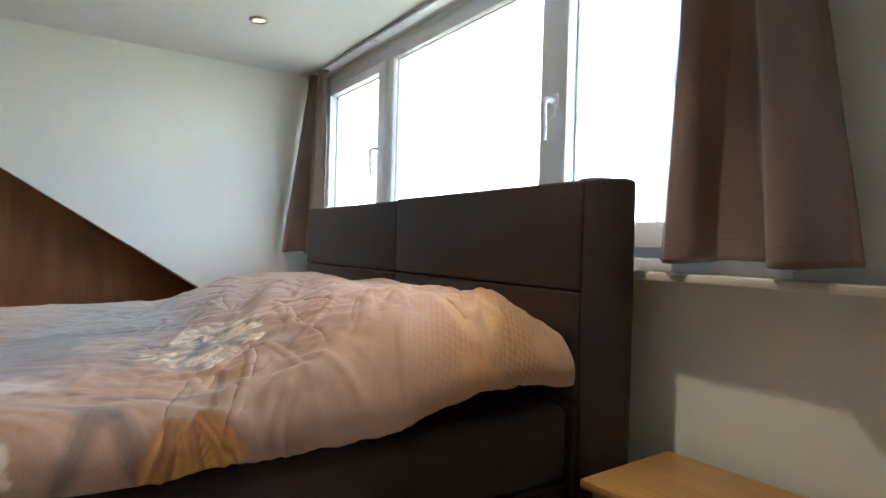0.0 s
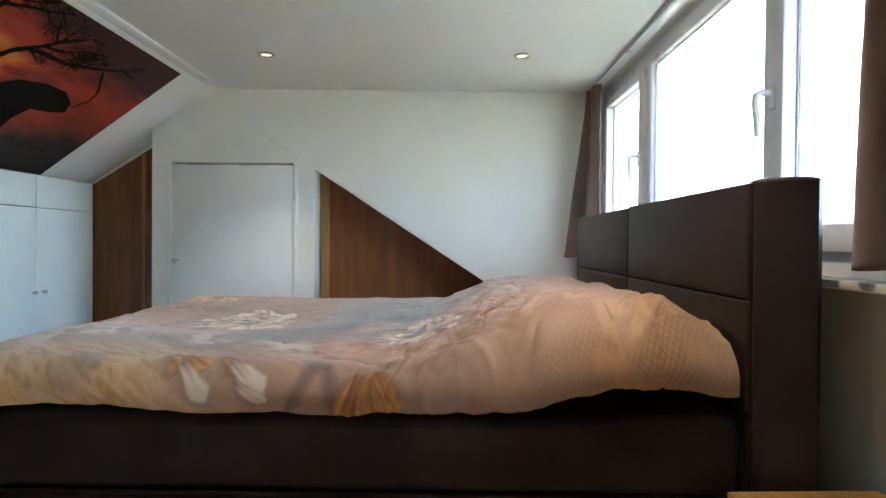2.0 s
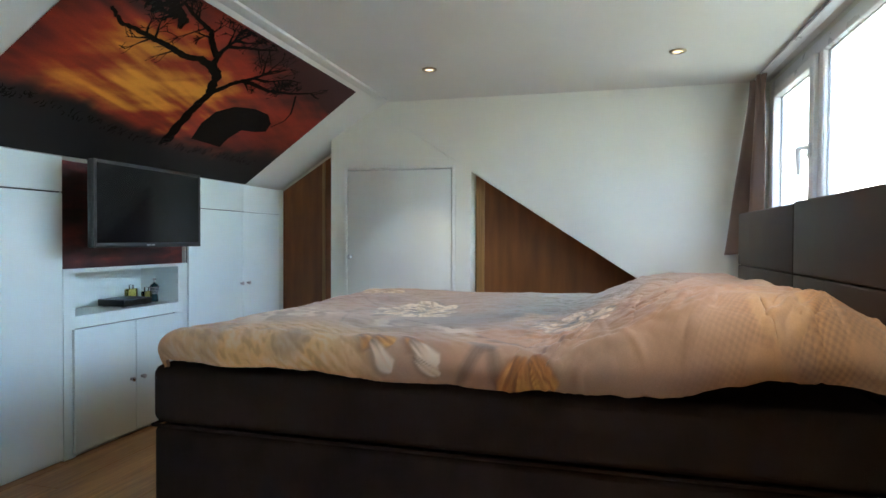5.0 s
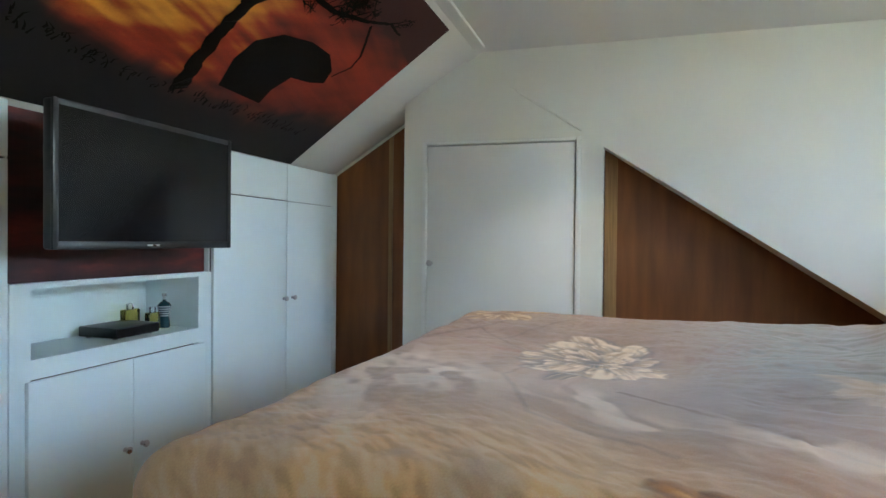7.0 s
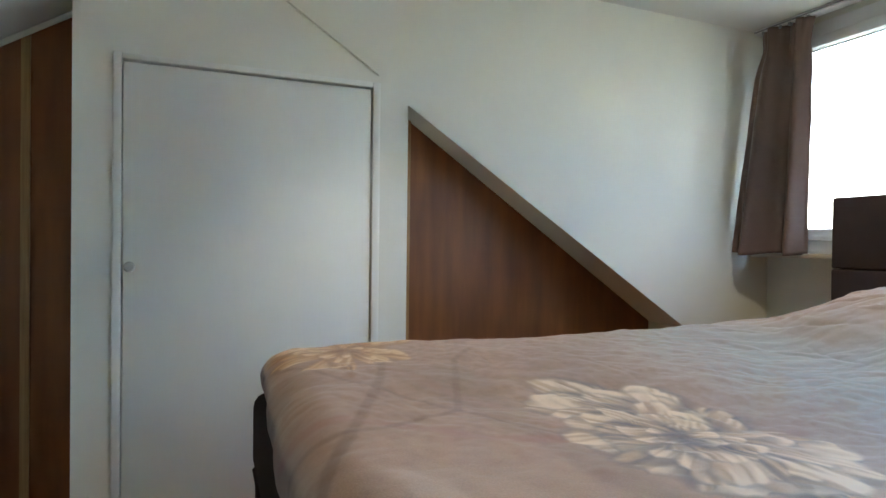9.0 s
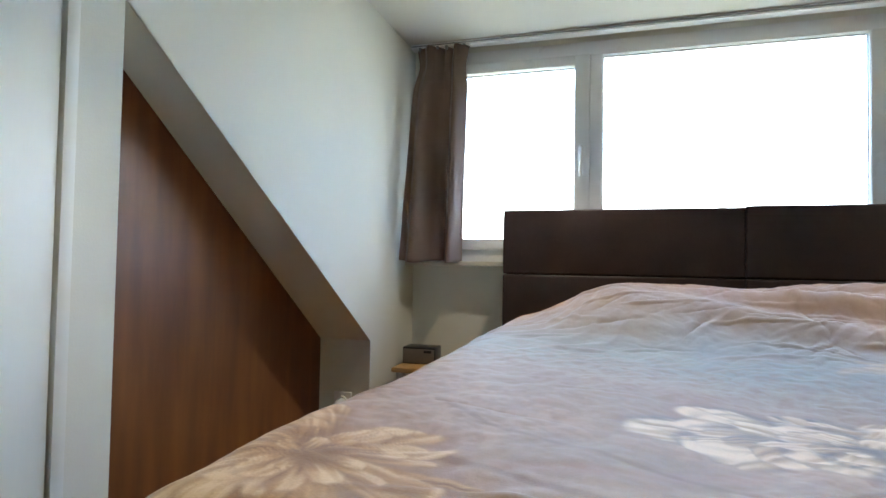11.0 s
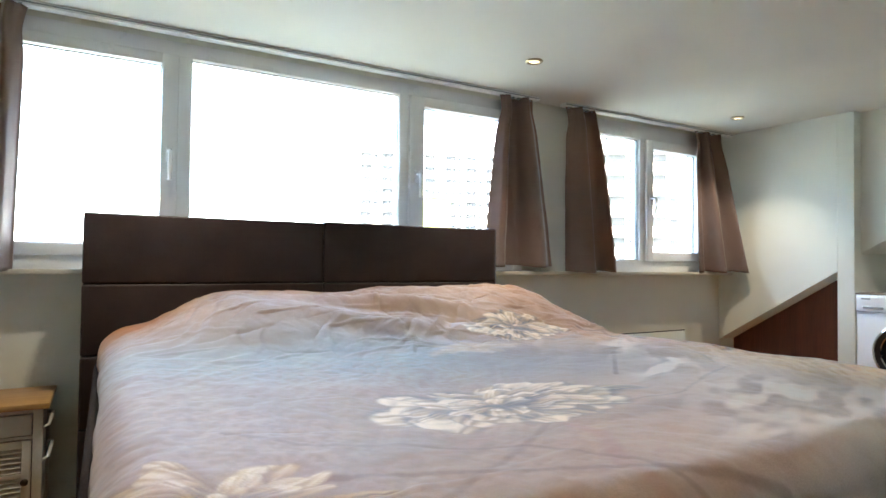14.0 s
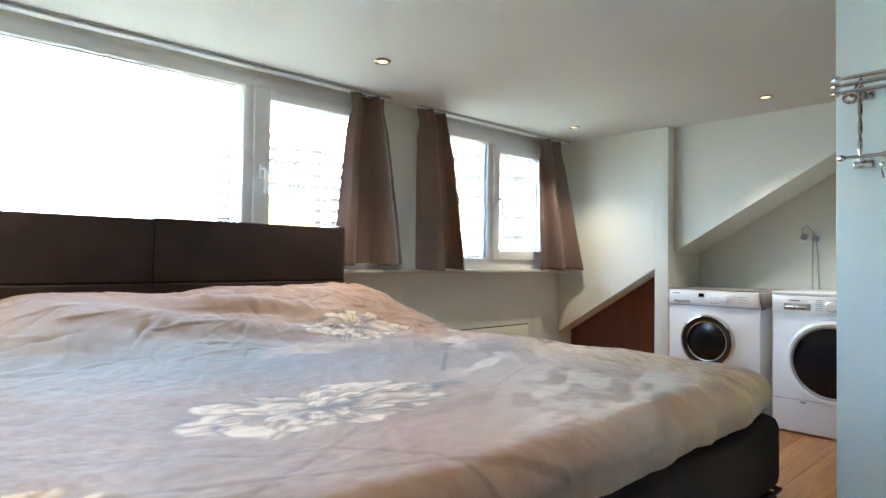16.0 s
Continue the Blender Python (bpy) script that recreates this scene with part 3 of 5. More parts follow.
part("side_panel", bm, M_HEAD, hb)

# ---- duvet with its printed flowers ----


def step(a, b, x):
    t = np.clip((x - a) / (b - a), 0, 1)
    return t * t * (3 - 2 * t)


def duvet_places(R, K):
    """The cloth's grid: flat on the bed, over the pillows at the head, hanging over three sides."""
    half, length, hang, rad = 0.875, 2.030, 0.062, 0.055
    qy, qx = np.meshgrid(np.linspace(0.0, length + hang, R), np.linspace(-half - hang, half + hang, K), indexing="ij")
    xc, y0 = 1.482, -0.285
    dx = np.maximum(np.abs(qx) - (half - rad), 0) * np.sign(qx)
    dy = np.maximum(qy - (length - rad), 0)
    d = np.hypot(dx, dy) + 1e-9
    th = np.minimum(d / rad, math.pi / 2)
    out = rad * np.sin(th)
    drop = rad * (1 - np.cos(th)) + np.maximum(d - rad * math.pi / 2, 0)
    bulge = 0.018 * np.sin(np.clip(drop / 0.12, 0, 1) * math.pi)
    x = xc + np.clip(qx, -(half - rad), half - rad) + dx / d * (out + bulge)
    y = y0 - np.minimum(qy, length - rad) - dy / d * (out + bulge)
    across = step(0.60, 1.0, x) * (1 - step(2.18, 2.50, x)) * (0.90 + 0.10 * step(1.3, 1.7, x))
    pillow = (step(-1.15, -0.64, y) * (1 - 0.45 * step(-0.44, -0.28, y))) * (across * (1 - 0.10 * np.exp(-((x - 1.42) / 0.20) ** 2)) + 0.10)
    z = 0.724 + 0.138 * pillow - 0.045 * np.exp(-((y + 1.65) / 0.50) ** 2 - ((x - 1.35) / 0.50) ** 2)
    soft = fractal(x * 3.1, y * 2.6, 5, 3) - 0.5
    ang = x * 0.8 - y * 0.6
    folds = np.abs(fractal(ang * 12 + 3 * soft, (x * 0.6 + y * 0.8) * 2.4, 11, 3) - 0.5)
    near = np.exp(-((y + 0.95) / 0.42) ** 2)
    fan = fractal((x - 1.2) * 14 / (0.35 + np.abs(y + 0.2)), y * 2.2, 23, 3) - 0.5
    centre = np.exp(-((x - 1.55) / 0.35) ** 2 - ((y + 0.75) / 0.22) ** 2)
    z = z + 0.030 * soft + 0.020 * (0.12 - folds) * (0.30 + 0.9 * near) + 0.008 * fan * (0.25 + near) + 0.017 * centre * np.sin(34 * (y * 0.9 + x * 0.35) + 4 * soft)
    rc = random.Random(12)
    for k in range(150):
        head = k < 116
        cx, cy = (rc.uniform(0.75, 2.35), rc.uniform(-1.15, -0.40)) if head else (rc.uniform(0.6, 2.35), rc.uniform(-2.2, -1.1))
        way = math.atan2(cy + 0.30, cx - 1.55) + rc.uniform(-0.5, 0.5) if head and k % 3 == 0 else rc.uniform(-0.5, 0.35)
        half_l, w = rc.uniform(0.06, 0.20), rc.uniform(0.005, 0.011)
        a = (rc.uniform(0.003, 0.008) if head else rc.uniform(0.0015, 0.004)) * rc.choice((1, 1, -0.7)) * 0.55
        if head and cx > 1.9:
            way, half_l, w, a = rc.uniform(-1.1, 0.3), rc.uniform(0.08, 0.26), rc.uniform(0.004, 0.009), a * 1.5
        s_ = (x - cx) * math.cos(way) + (y - cy) * math.sin(way)
        t_ = -(x - cx) * math.sin(way) + (y - cy) * math.cos(way) + rc.uniform(-1.2, 1.2) * s_ ** 2
        z = z + a * np.exp(-(t_ / w) ** 2) * np.clip(1 - (s_ / half_l) ** 2, 0, 1)
    fine = fractal(x * 24 + 3 * soft, y * 21, 31, 3) - 0.5
    z = z + 0.0065 * fine
    side = np.clip(drop / 0.08, 0, 1)
    ridge = 1 - 2 * np.abs(fractal((x * 0.8 + y * 0.6) * 7 + 2 * soft, (y * 0.8 - x * 0.6) * 3.4, 57, 4) - 0.5)
    ridge = np.clip((ridge - 0.55) / 0.45, 0, 1) ** 2.2
    east = step(1.75, 2.15, x) * (1 - step(0.2, 0.5, -1.25 - y + 0.3)) * (1 - 0.6 * step(-0.55, -0.35, y))
    z = z + 0.013 * ridge * east
    edge = fractal((x + y) * 2.6, (x - y) * 2.6, 41, 2) - 0.5
    ripple = fractal((x + y) * 17, drop * 7, 43, 2) - 0.5
    z = z - drop * (1 + 0.45 * edge + 0.30 * step(1.9, 2.2, x) * np.exp(-((y + 0.95) / 0.40) ** 2))
    x = x + dx / d * side * (0.030 * edge + 0.016 * ripple + 0.014 * ridge * east)
    y = y - dy / d * side * (0.030 * edge + 0.016 * ripple)
    z = np.maximum(z, 0.52)
    return np.stack([x, y, z], -1), qx + xc, y0 - qy


def petal(C, x, y, bx, by, ang, L, W, bend, tone, cols, soft, k, seed):
    """One printed petal from its base: dark where it starts, pale towards its torn tip, with a shadow on one side."""
    r = L * 1.25 + W
    i0, i1 = np.searchsorted(x[0], [bx - r, bx + r])
    j0, j1 = np.searchsorted(-y[:, 0], [-(by + r), -(by - r)])
    if i1 - i0 < 2 or j1 - j0 < 2:
        return
    X, Y, V = x[j0:j1, i0:i1] - bx, y[j0:j1, i0:i1] - by, C[j0:j1, i0:i1]
    s_ = (X * math.cos(ang) + Y * math.sin(ang)) / L
    t_ = (-X * math.sin(ang) + Y * math.cos(ang)) / L - bend * s_ ** 2
    tt = t_ * L / W
    torn = 0.30 * (grid_noise(s_ * 5 + seed, tt * 2, seed) - 0.5)
    prof = np.clip(np.minimum(s_ * 3.0, (1.03 + 0.5 * torn - s_) * 4.5), 0, 1) ** 0.5 * (0.50 + 0.50 * np.clip(s_, 0, 1))
    shade = (1 - step(0.2, 1.7, np.abs(tt + 0.25) / (prof + 0.05))) * step(0.0, 0.15, s_) * (1 - step(0.9, 1.15, s_))
    V += (cols[2] * 1.1 - V) * (0.75 * k * shade)[..., None]
    cover = (1 - step(prof - 0.18 - soft, prof + 0.10 + soft, np.abs(tt))) * step(-0.02, 0.06, s_) * (1 - step(0.96, 1.06, s_)) * k
    vein = grid_noise(s_ * 2.2 + seed, tt * 5.5, seed + 3)
    lum = np.clip(tone * (0.04 + 1.0 * np.clip(s_, 0, 1) ** 0.9) + 0.75 * (vein - 0.5) - 0.28 * np.clip(-tt - 0.2, 0, 1), 0, 1)[..., None]
    col = np.where(lum > 0.5, cols[1] + (cols[0] - cols[1]) * (lum - 0.5) * 2, cols[2] + (cols[1] - cols[2]) * lum * 2)
    V += (col - V) * cover[..., None]


def flower(C, x, y, cx, cy, r, petals, seed, pale, mid, dark, soft=0.0, squash=1.0, strength=1.0, lean=0.0, wide=1.0):
    """A printed bloom of long drooping petals, laid ring over ring round a dark heart."""
    rg = random.Random(int(seed * 100))
    under = np.hypot(x - cx, (y - cy) * squash) / r + 0.35 * (fractal(x * 14, y * 14, seed + 2, 3) - 0.5)
    C = C + (mid * 0.82 - C) * ((1 - step(0.35, 0.85, under)) * 0.75 * strength)[..., None]
    for n, reach, width, base in ((petals, 1.0, 0.14, 0.12), (petals, 0.86, 0.13, 0.09), (petals - 2, 0.68, 0.115, 0.06), (max(5, petals - 6), 0.48, 0.095, 0.03), (max(5, petals - 12), 0.30, 0.07, 0.0)):
        order = list(range(n))
        rg.shuffle(order)
        for i in order:
            a = 2 * math.pi * (i + rg.uniform(-0.3, 0.3)) / n
            d = Vector((math.cos(a), math.sin(a) / squash))
            L = r * reach * rg.uniform(0.74, 1.06) * d.length * (1 + lean * math.cos(a))
            petal(C, x, y, cx + d.x * base * r, cy + d.y * base * r, math.atan2(d.y, d.x), L, r * width * wide * rg.uniform(0.7, 1.25), -math.copysign(1, d.x) * rg.uniform(-0.05, 0.40),
                  rg.choice((1.1, 0.95, 0.85, 0.62, 0.40)), (pale, mid, dark), soft, strength, rg.randrange(1, 400))
    rad = np.hypot(x - cx - 0.10 * r, (y - cy + 0.05 * r) * squash) / r + 0.22 * (fractal(x * 26, y * 26, seed, 2) - 0.5)
    return C + (dark - C) * ((1 - step(0.05, 0.26, rad)) * 0.8 * strength)[..., None]


def stroke(C, x, y, pts, w, col, k=1.0):
    """A soft printed stem along points."""
    best = np.full(x.shape, 9.0)
    for (ax, ay), (bx, by) in zip(pts, pts[1:]):
        t = np.clip(((x - ax) * (bx - ax) + (y - ay) * (by - ay)) / ((bx - ax) ** 2 + (by - ay) ** 2), 0, 1)
        best = np.minimum(best, np.hypot(x - ax - t * (bx - ax), y - ay - t * (by - ay)))
    return C + (np.array(col) - C) * (k * (1 - step(w * 0.4, w * 1.3, best)))[..., None]


def duvet_print(x, y):
    A = np.array
    n1, n2 = fractal(x * 2.1, y * 2.1, 3, 4), fractal(x * 7, y * 7, 8, 4)
    grain = grid_noise(x * 88 + 12 * n1, y * 76, 14) * 0.75 + 0.25 * grid_noise(x * 150, y * 150, 15)
    C = A((0.395, 0.270, 0.200)) + (n2 - 0.5)[..., None] * A((0.10, 0.10, 0.10))

    def blend(C, col, w):
        return C + (A(col) - C) * np.clip(w, 0, 1)[..., None]
    C = blend(C, (0.245, 0.285, 0.300), 1.15 * np.exp(-((x - 1.05) / 0.62) ** 4 - ((y + 1.20 + 0.12 * (x - 1.0)) / 0.32) ** 2) + 0.35 * (n1 - 0.5))
    C = blend(C, (0.275, 0.285, 0.295), 0.6 * np.exp(-((x - 1.75) / 0.35) ** 2 - ((y + 1.55) / 0.30) ** 2))
    C = blend(C, (0.375, 0.275, 0.215), 0.85 * np.exp(-((x - 0.95) / 0.5) ** 2 - ((y + 2.0) / 0.36) ** 2))
    pebble = step(0.40, 0.62, grain) * np.exp(-((x - 0.95) / 0.6) ** 4 - ((y + 1.75) / 0.6) ** 4)
    C = blend(C, (0.27, 0.190, 0.145), 0.55 * pebble)
    C = blend(C, (0.50, 0.375, 0.30), 0.6 * np.exp(-((x - 1.75) / 0.55) ** 4 - ((y + 2.0) / 0.38) ** 4) * (0.5 + n1))
    # warm gold and rust at the edges
    C = blend(C, (0.45, 0.34, 0.22), 0.6 * (1 - step(0.75, 1.05, x)) * np.exp(-((y + 0.55) / 0.35) ** 2))
    skin = (0.5 + 0.5 * np.sin(x * 360 + y * 90) * np.sin(y * 340 - x * 90)) * step(0.42, 0.55, n2)
    snake = np.exp(-((x - 2.28) / 0.26) ** 2 - ((y + 0.46) / 0.24) ** 2)
    C = blend(C, (0.50, 0.275, 0.105), 0.98 * snake)
    C = blend(C, (0.15, 0.085, 0.05), 0.85 * snake * skin)
    patch = np.hypot((x - 2.27) / 0.11, (y + 0.53) / 0.085) + 0.5 * (n2 - 0.5)
    C = blend(C, (0.52, 0.335, 0.165), 0.85 * (1 - step(0.75, 0.95, patch)))
    fur = grid_noise((x * 0.5 + y * 0.87) * 20, (x * 0.87 - y * 0.5) * 95, 66) * 0.6 + grid_noise((x * 0.7 + y * 0.71) * 45, (x * 0.71 - y * 0.7) * 190, 67) * 0.4
    fur = 0.46 + (fur - 0.46) * (1 - 0.75 * step(2.24, 2.32, -y))
    gold = np.clip(1.15 * np.exp(-((x - 2.36) / 0.27) ** 2 - ((y + 2.02) / 0.42) ** 4) + 0.55 * np.exp(-((x - 2.1) / 0.38) ** 4 - ((y + 2.30) / 0.12) ** 2), 0, 1) * step(0.22, 0.5, n2 + 0.1)
    C = blend(C, (0.66, 0.43, 0.19), 0.95 * gold)
    C = blend(C, (0.70, 0.55, 0.35), 0.85 * gold * step(0.48, 0.72, fur))
    C = blend(C, (0.44, 0.255, 0.11), 0.75 * gold * (1 - step(0.25, 0.45, fur)))
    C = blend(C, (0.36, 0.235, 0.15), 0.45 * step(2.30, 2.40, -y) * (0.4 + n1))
    C = blend(C, (0.25, 0.19, 0.15), 0.45 * step(0.52, 0.7, fractal(x * 3, y * 6, 61, 4)))
    C = blend(C, (0.46, 0.26, 0.14), 0.55 * np.exp(-((x - 2.2) / 0.30) ** 2 - ((y + 1.35) / 0.45) ** 2) * step(0.35, 0.6, n1))
    C = blend(C, (0.46, 0.295, 0.20), 0.6 * np.exp(-((x - 1.95) / 0.42) ** 2 - ((y + 0.75) / 0.25) ** 2))
    C = blend(C, (0.24, 0.130, 0.068), 0.85 * np.exp(-((x - 2.14) / 0.15) ** 2 - ((y + 0.86) / 0.14) ** 2) * step(0.3, 0.6, n2 + 0.1))
    C = blend(C, (0.22, 0.205, 0.20), 0.6 * step(0.55, 0.68, fractal(x * 5, y * 13, 101, 3)) * np.exp(-((x - 1.85) / 0.35) ** 2 - ((y + 1.12) / 0.16) ** 2))
    C = blend(C, (0.46, 0.20, 0.055), 1.5 * (1 - step(0.60, 0.98, x)) * np.exp(-((y + 0.46) / 0.26) ** 2) * (0.4 + n2))
    # stems
    br = (0.17, 0.105, 0.085)
    C = stroke(C, x, y, [(1.33, -1.93), (1.32, -2.08), (1.21, -2.24), (1.18, -2.42)], 0.017, (0.38, 0.225, 0.18), 0.65)
    C = stroke(C, x, y, [(1.16, -1.98), (1.02, -2.06), (0.90, -2.10)], 0.020, (0.35, 0.215, 0.17), 0.45)
    C = stroke(C, x, y, [(0.62, -2.40), (0.93, -2.23), (1.17, -2.07), (1.40, -1.89)], 0.008, br, 0.42)
    C = stroke(C, x, y, [(0.75, -1.86), (0.84, -1.94), (1.17, -2.07), (1.25, -2.22), (1.27, -2.42)], 0.008, br, 0.42)
    C = stroke(C, x, y, [(0.75, -2.08), (0.97, -2.145), (1.20, -2.24), (1.42, -2.33)], 0.010, br, 0.5)
    C = stroke(C, x, y, [(1.40, -1.89), (1.70, -1.95), (2.02, -1.84), (2.16, -1.62)], 0.006, br, 0.3)
    C = stroke(C, x, y, [(2.20, -1.05), (2.34, -1.10), (2.42, -1.18)], 0.008, br, 0.7)
    C = stroke(C, x, y, [(1.75, -1.70), (1.95, -1.50), (2.20, -1.30), (2.30, -1.10)], 0.007, br, 0.65)
    # blooms
    pale, mid, dark = A((0.80, 0.705, 0.57)), A((0.47, 0.355, 0.24)), A((0.125, 0.128, 0.145))
    C = flower(C, x, y, 1.335, -1.765, 0.30, 20, 2.2, pale, mid, dark, soft=0.10, squash=1.7, lean=0.05, wide=1.15)
    C = flower(C, x, y, 1.92, -1.03, 0.19, 17, 5.1, pale * 0.90, mid, dark, soft=0.10, squash=1.5, wide=1.15)
    for bx, by, rx, ry, turn, k, seed in ((1.76, -2.12, 0.20, 0.13, 0.5, 1.0, 7), (1.62, -2.20, 0.15, 0.06, 0.2, 0.8, 9), (2.02, -1.70, 0.15, 0.075, 0.9, 1.0, 17), (1.88, -1.74, 0.12, 0.05, 0.3, 0.75, 19), (2.06, -1.42, 0.17, 0.06, 0.7, 0.7, 27), (1.93, -2.20, 0.20, 0.06, 0.4, 0.8, 37)):
        s_, t_ = (x - bx) * math.cos(turn) + (y - by) * math.sin(turn), -(x - bx) * math.sin(turn) + (y - by) * math.cos(turn)
        body = np.exp(-((s_ / rx) ** 2 + (t_ / ry) ** 2))
        blur = fractal(s_ * 8 + 2 * n1, t_ * 20, seed, 2)
        C = blend(C, (0.28, 0.20, 0.155), 0.45 * k * body * (1 - step(0.34, 0.54, blur)))
        C = blend(C, (0.72, 0.63, 0.535), 1.0 * k * np.clip(1.3 * body, 0, 1) * step(0.36, 0.60, blur))
    C = flower(C, x, y, 1.62, -1.20, 0.16, 8, 4.7, pale * 0.8, mid * 1.1, mid * 0.85, soft=0.6, squash=1.8, strength=0.4)
    C = flower(C, x, y, 0.70, -2.16, 0.17, 15, 1.4, A((0.72, 0.58, 0.38)), A((0.50, 0.33, 0.16)), A((0.24, 0.14, 0.07)), soft=0.10)
    # buds and a shell on the hanging east side
    white, rust, shade = (A((0.80, 0.74, 0.64)), A((0.62, 0.50, 0.38)), A((0.20, 0.14, 0.10))), (A((0.66, 0.38, 0.12)), A((0.45, 0.20, 0.055)), A((0.16, 0.07, 0.03))), (A((0.22, 0.19, 0.17)), A((0.12, 0.105, 0.10)), A((0.05, 0.045, 0.045)))
    for bx, by, ang, L, W, cols, tone in (
            (2.27, -1.33, 55, 0.11, 0.026, shade, 0.9), (2.43, -1.34, 145, 0.15, 0.020, shade, 0.8), (2.30, -1.25, 15, 0.13, 0.022, shade, 0.7), (2.24, -1.28, 75, 0.10, 0.018, shade, 0.8),
            (2.25, -1.66, 35, 0.13, 0.034, rust, 1.0), (2.28, -1.61, 50, 0.10, 0.024, rust, 0.8), (2.32, -1.60, 42, 0.115, 0.024, white, 1.1),
            (2.28, -1.51, 40, 0.09, 0.026, rust, 0.75), (2.31, -1.485, 48, 0.125, 0.027, white, 1.1), (2.36, -1.46, 60, 0.09, 0.017, white, 0.9),
            (2.34, -1.16, -35, 0.10, 0.030, rust, 0.85), (2.34, -1.15, 0, 0.11, 0.033, rust, 1.0), (2.34, -1.13, 30, 0.10, 0.030, rust, 0.75), (2.36, -1.13, 12, 0.08, 0.012, rust, 1.2), (2.36, -1.15, -18, 0.08, 0.011, rust, 1.2)):
        smudge = cols is shade
        petal(C, x, y, bx, by, radians(ang), L, W, 0.12, tone, cols, 0.45 if smudge else 0.14, 0.42 if smudge else 0.92, int(by * -700))
    # how the light falls, put into the print: paler to the east and foot
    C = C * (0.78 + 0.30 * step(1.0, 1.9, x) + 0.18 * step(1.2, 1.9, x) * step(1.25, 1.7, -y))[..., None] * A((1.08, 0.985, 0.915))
    C = C * np.minimum(1, 0.85 / C.max(-1, keepdims=True))
    return np.clip(C, 0.02, 0.86)


DP, qx, qy = duvet_places(580, 560)
duvet = thing("duvet", (1.445, -1.3, 0.70), "rumpled taupe duvet printed with pale flowers over the whole bed", "duvet")
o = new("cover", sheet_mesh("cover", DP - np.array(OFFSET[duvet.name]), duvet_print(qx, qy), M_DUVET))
o.parent = duvet
s = o.modifiers.new("thickness", "SOLIDIFY")
s.thickness, s.offset = 0.012, -1
edge_line = np.concatenate([DP[:, 0], DP[-1, 1:-1], DP[::-1, -1]])[::6]
part("hem", tube(bmesh.new(), [tuple(p) for p in edge_line], 0.005, 6), mat("brown hem tape", (0.36, 0.24, 0.17), 0.8, var=0.15, scale=12), duvet, "narrow stitched hem")

# ---- bedside tables ----


def bedside(m, label):
    """Local axes: x across, y back to front is negative, back edge at y = 0."""
    r = thing("bedside_table", (0, 0, 0), label, "bedside table", "bedside tables", m=m)
    part("tabletop", B(0.0, 0.395, -0.335, 0.0, 0.495, 0.517, 0.004), M_TOP, r, "oiled pine top")
    for x0 in (0.02, 0.345):
        for y0 in (-0.315, -0.05):
            part("leg", B(x0, x0 + 0.03, y0, y0 + 0.03, 0, 0.495, 0.002), M_FURN, r)
    body = bmesh.new()
    box(body, 0.03, 0.365, -0.295, -0.03, 0.10, 0.115)
    box(body, 0.03, 0.365, -0.045, -0.035, 0.10, 0.49)
    box(body, 0.028, 0.040, -0.30, -0.035, 0.10, 0.49)
    box(body, 0.355, 0.367, -0.30, -0.035, 0.10, 0.49)
    box(body, 0.05, 0.345, -0.308, -0.28, 0.478, 0.4945, 0.001)
    box(body, 0.05, 0.345, -0.308, -0.28, 0.385, 0.396, 0.001)
    box(body, 0.05, 0.345, -0.30, -0.28, 0.10, 0.125, 0.001)
    part("body", body, M_FURN, r)
    # near-black sheet that stands in for the shade inside the body
    part("inside", B(0.05, 0.345, -0.279, -0.275, 0.115, 0.48), M_GAP, r, "near-black sheet for the shade behind the louvres")
    d = part("drawer", B(0.054, 0.341, -0.312, -0.285, 0.400, 0.474, 0.002), M_FURN, r)
    knob = [(0, 0), (0.006, 0), (0.006, 0.010), (0.012, 0.015), (0.012, 0.021), (0.007, 0.026), (0, 0.027)]
    part("knob", lathe(bmesh.new(), knob, pose(0.197, -0.312, 0.437, 90, 0, 0), 16), M_KNOB, d, "dark round knob")
    door = bmesh.new()
    x0, x1, z0, z1 = 0.054, 0.341, 0.128, 0.381
    box(door, x0, x0 + 0.028, -0.312, -0.290, z0, z1, 0.002)
    door = part("door", door, M_FURN, r, "louvred door")
    part("stile", B(x1 - 0.028, x1, -0.312, -0.290, z0, z1, 0.002), M_FURN, door)
    for za, zb in ((z0, z0 + 0.028), (z1 - 0.028, z1), (0.246, 0.262)):
        part("rail", B(x0 + 0.026, x1 - 0.026, -0.311, -0.291, za, zb, 0.001), M_FURN, door)
    part("mullion", B(0.188, 0.207, -0.3105, -0.2915, z0 + 0.02, z1 - 0.02, 0.001), M_FURN, door)
    for xa, xb in ((x0 + 0.027, 0.189), (0.206, x1 - 0.027)):
        for za, zb in ((0.156, 0.246), (0.262, 0.353)):
            for k in range(5):
                zc = za + (zb - za) * (k + 0.5) / 5
                bm = bmesh.new()
                box(bm, xa, xb, -0.010, 0.010, -0.002, 0.002)
                bmesh.ops.transform(bm, matrix=Matrix.Translation((0, -0.300, zc)) @ Matrix.Rotation(radians(35), 4, "X"), verts=bm.verts)
                part("louvre", bm, M_FURN, door)
    part("knob", lathe(bmesh.new(), knob, pose(0.325, -0.312, 0.235, 90, 0, 0), 16), M_KNOB, door, "dark round knob")
    for z in (0.30, 0.42):
        part("side_rail", tube(bmesh.new(), [(0.375, -0.30, z), (0.390, -0.28, z + 0.004), (0.390, -0.07, z + 0.004), (0.375, -0.05, z)], 0.006, 8), M_FURN, r)
    return r


night = bedside(pose(0.045, 0.0, 0) @ Matrix.Diagonal((0.97, 1, 0.95, 1)), "cream bedside table with pine top, drawer and louvred door")
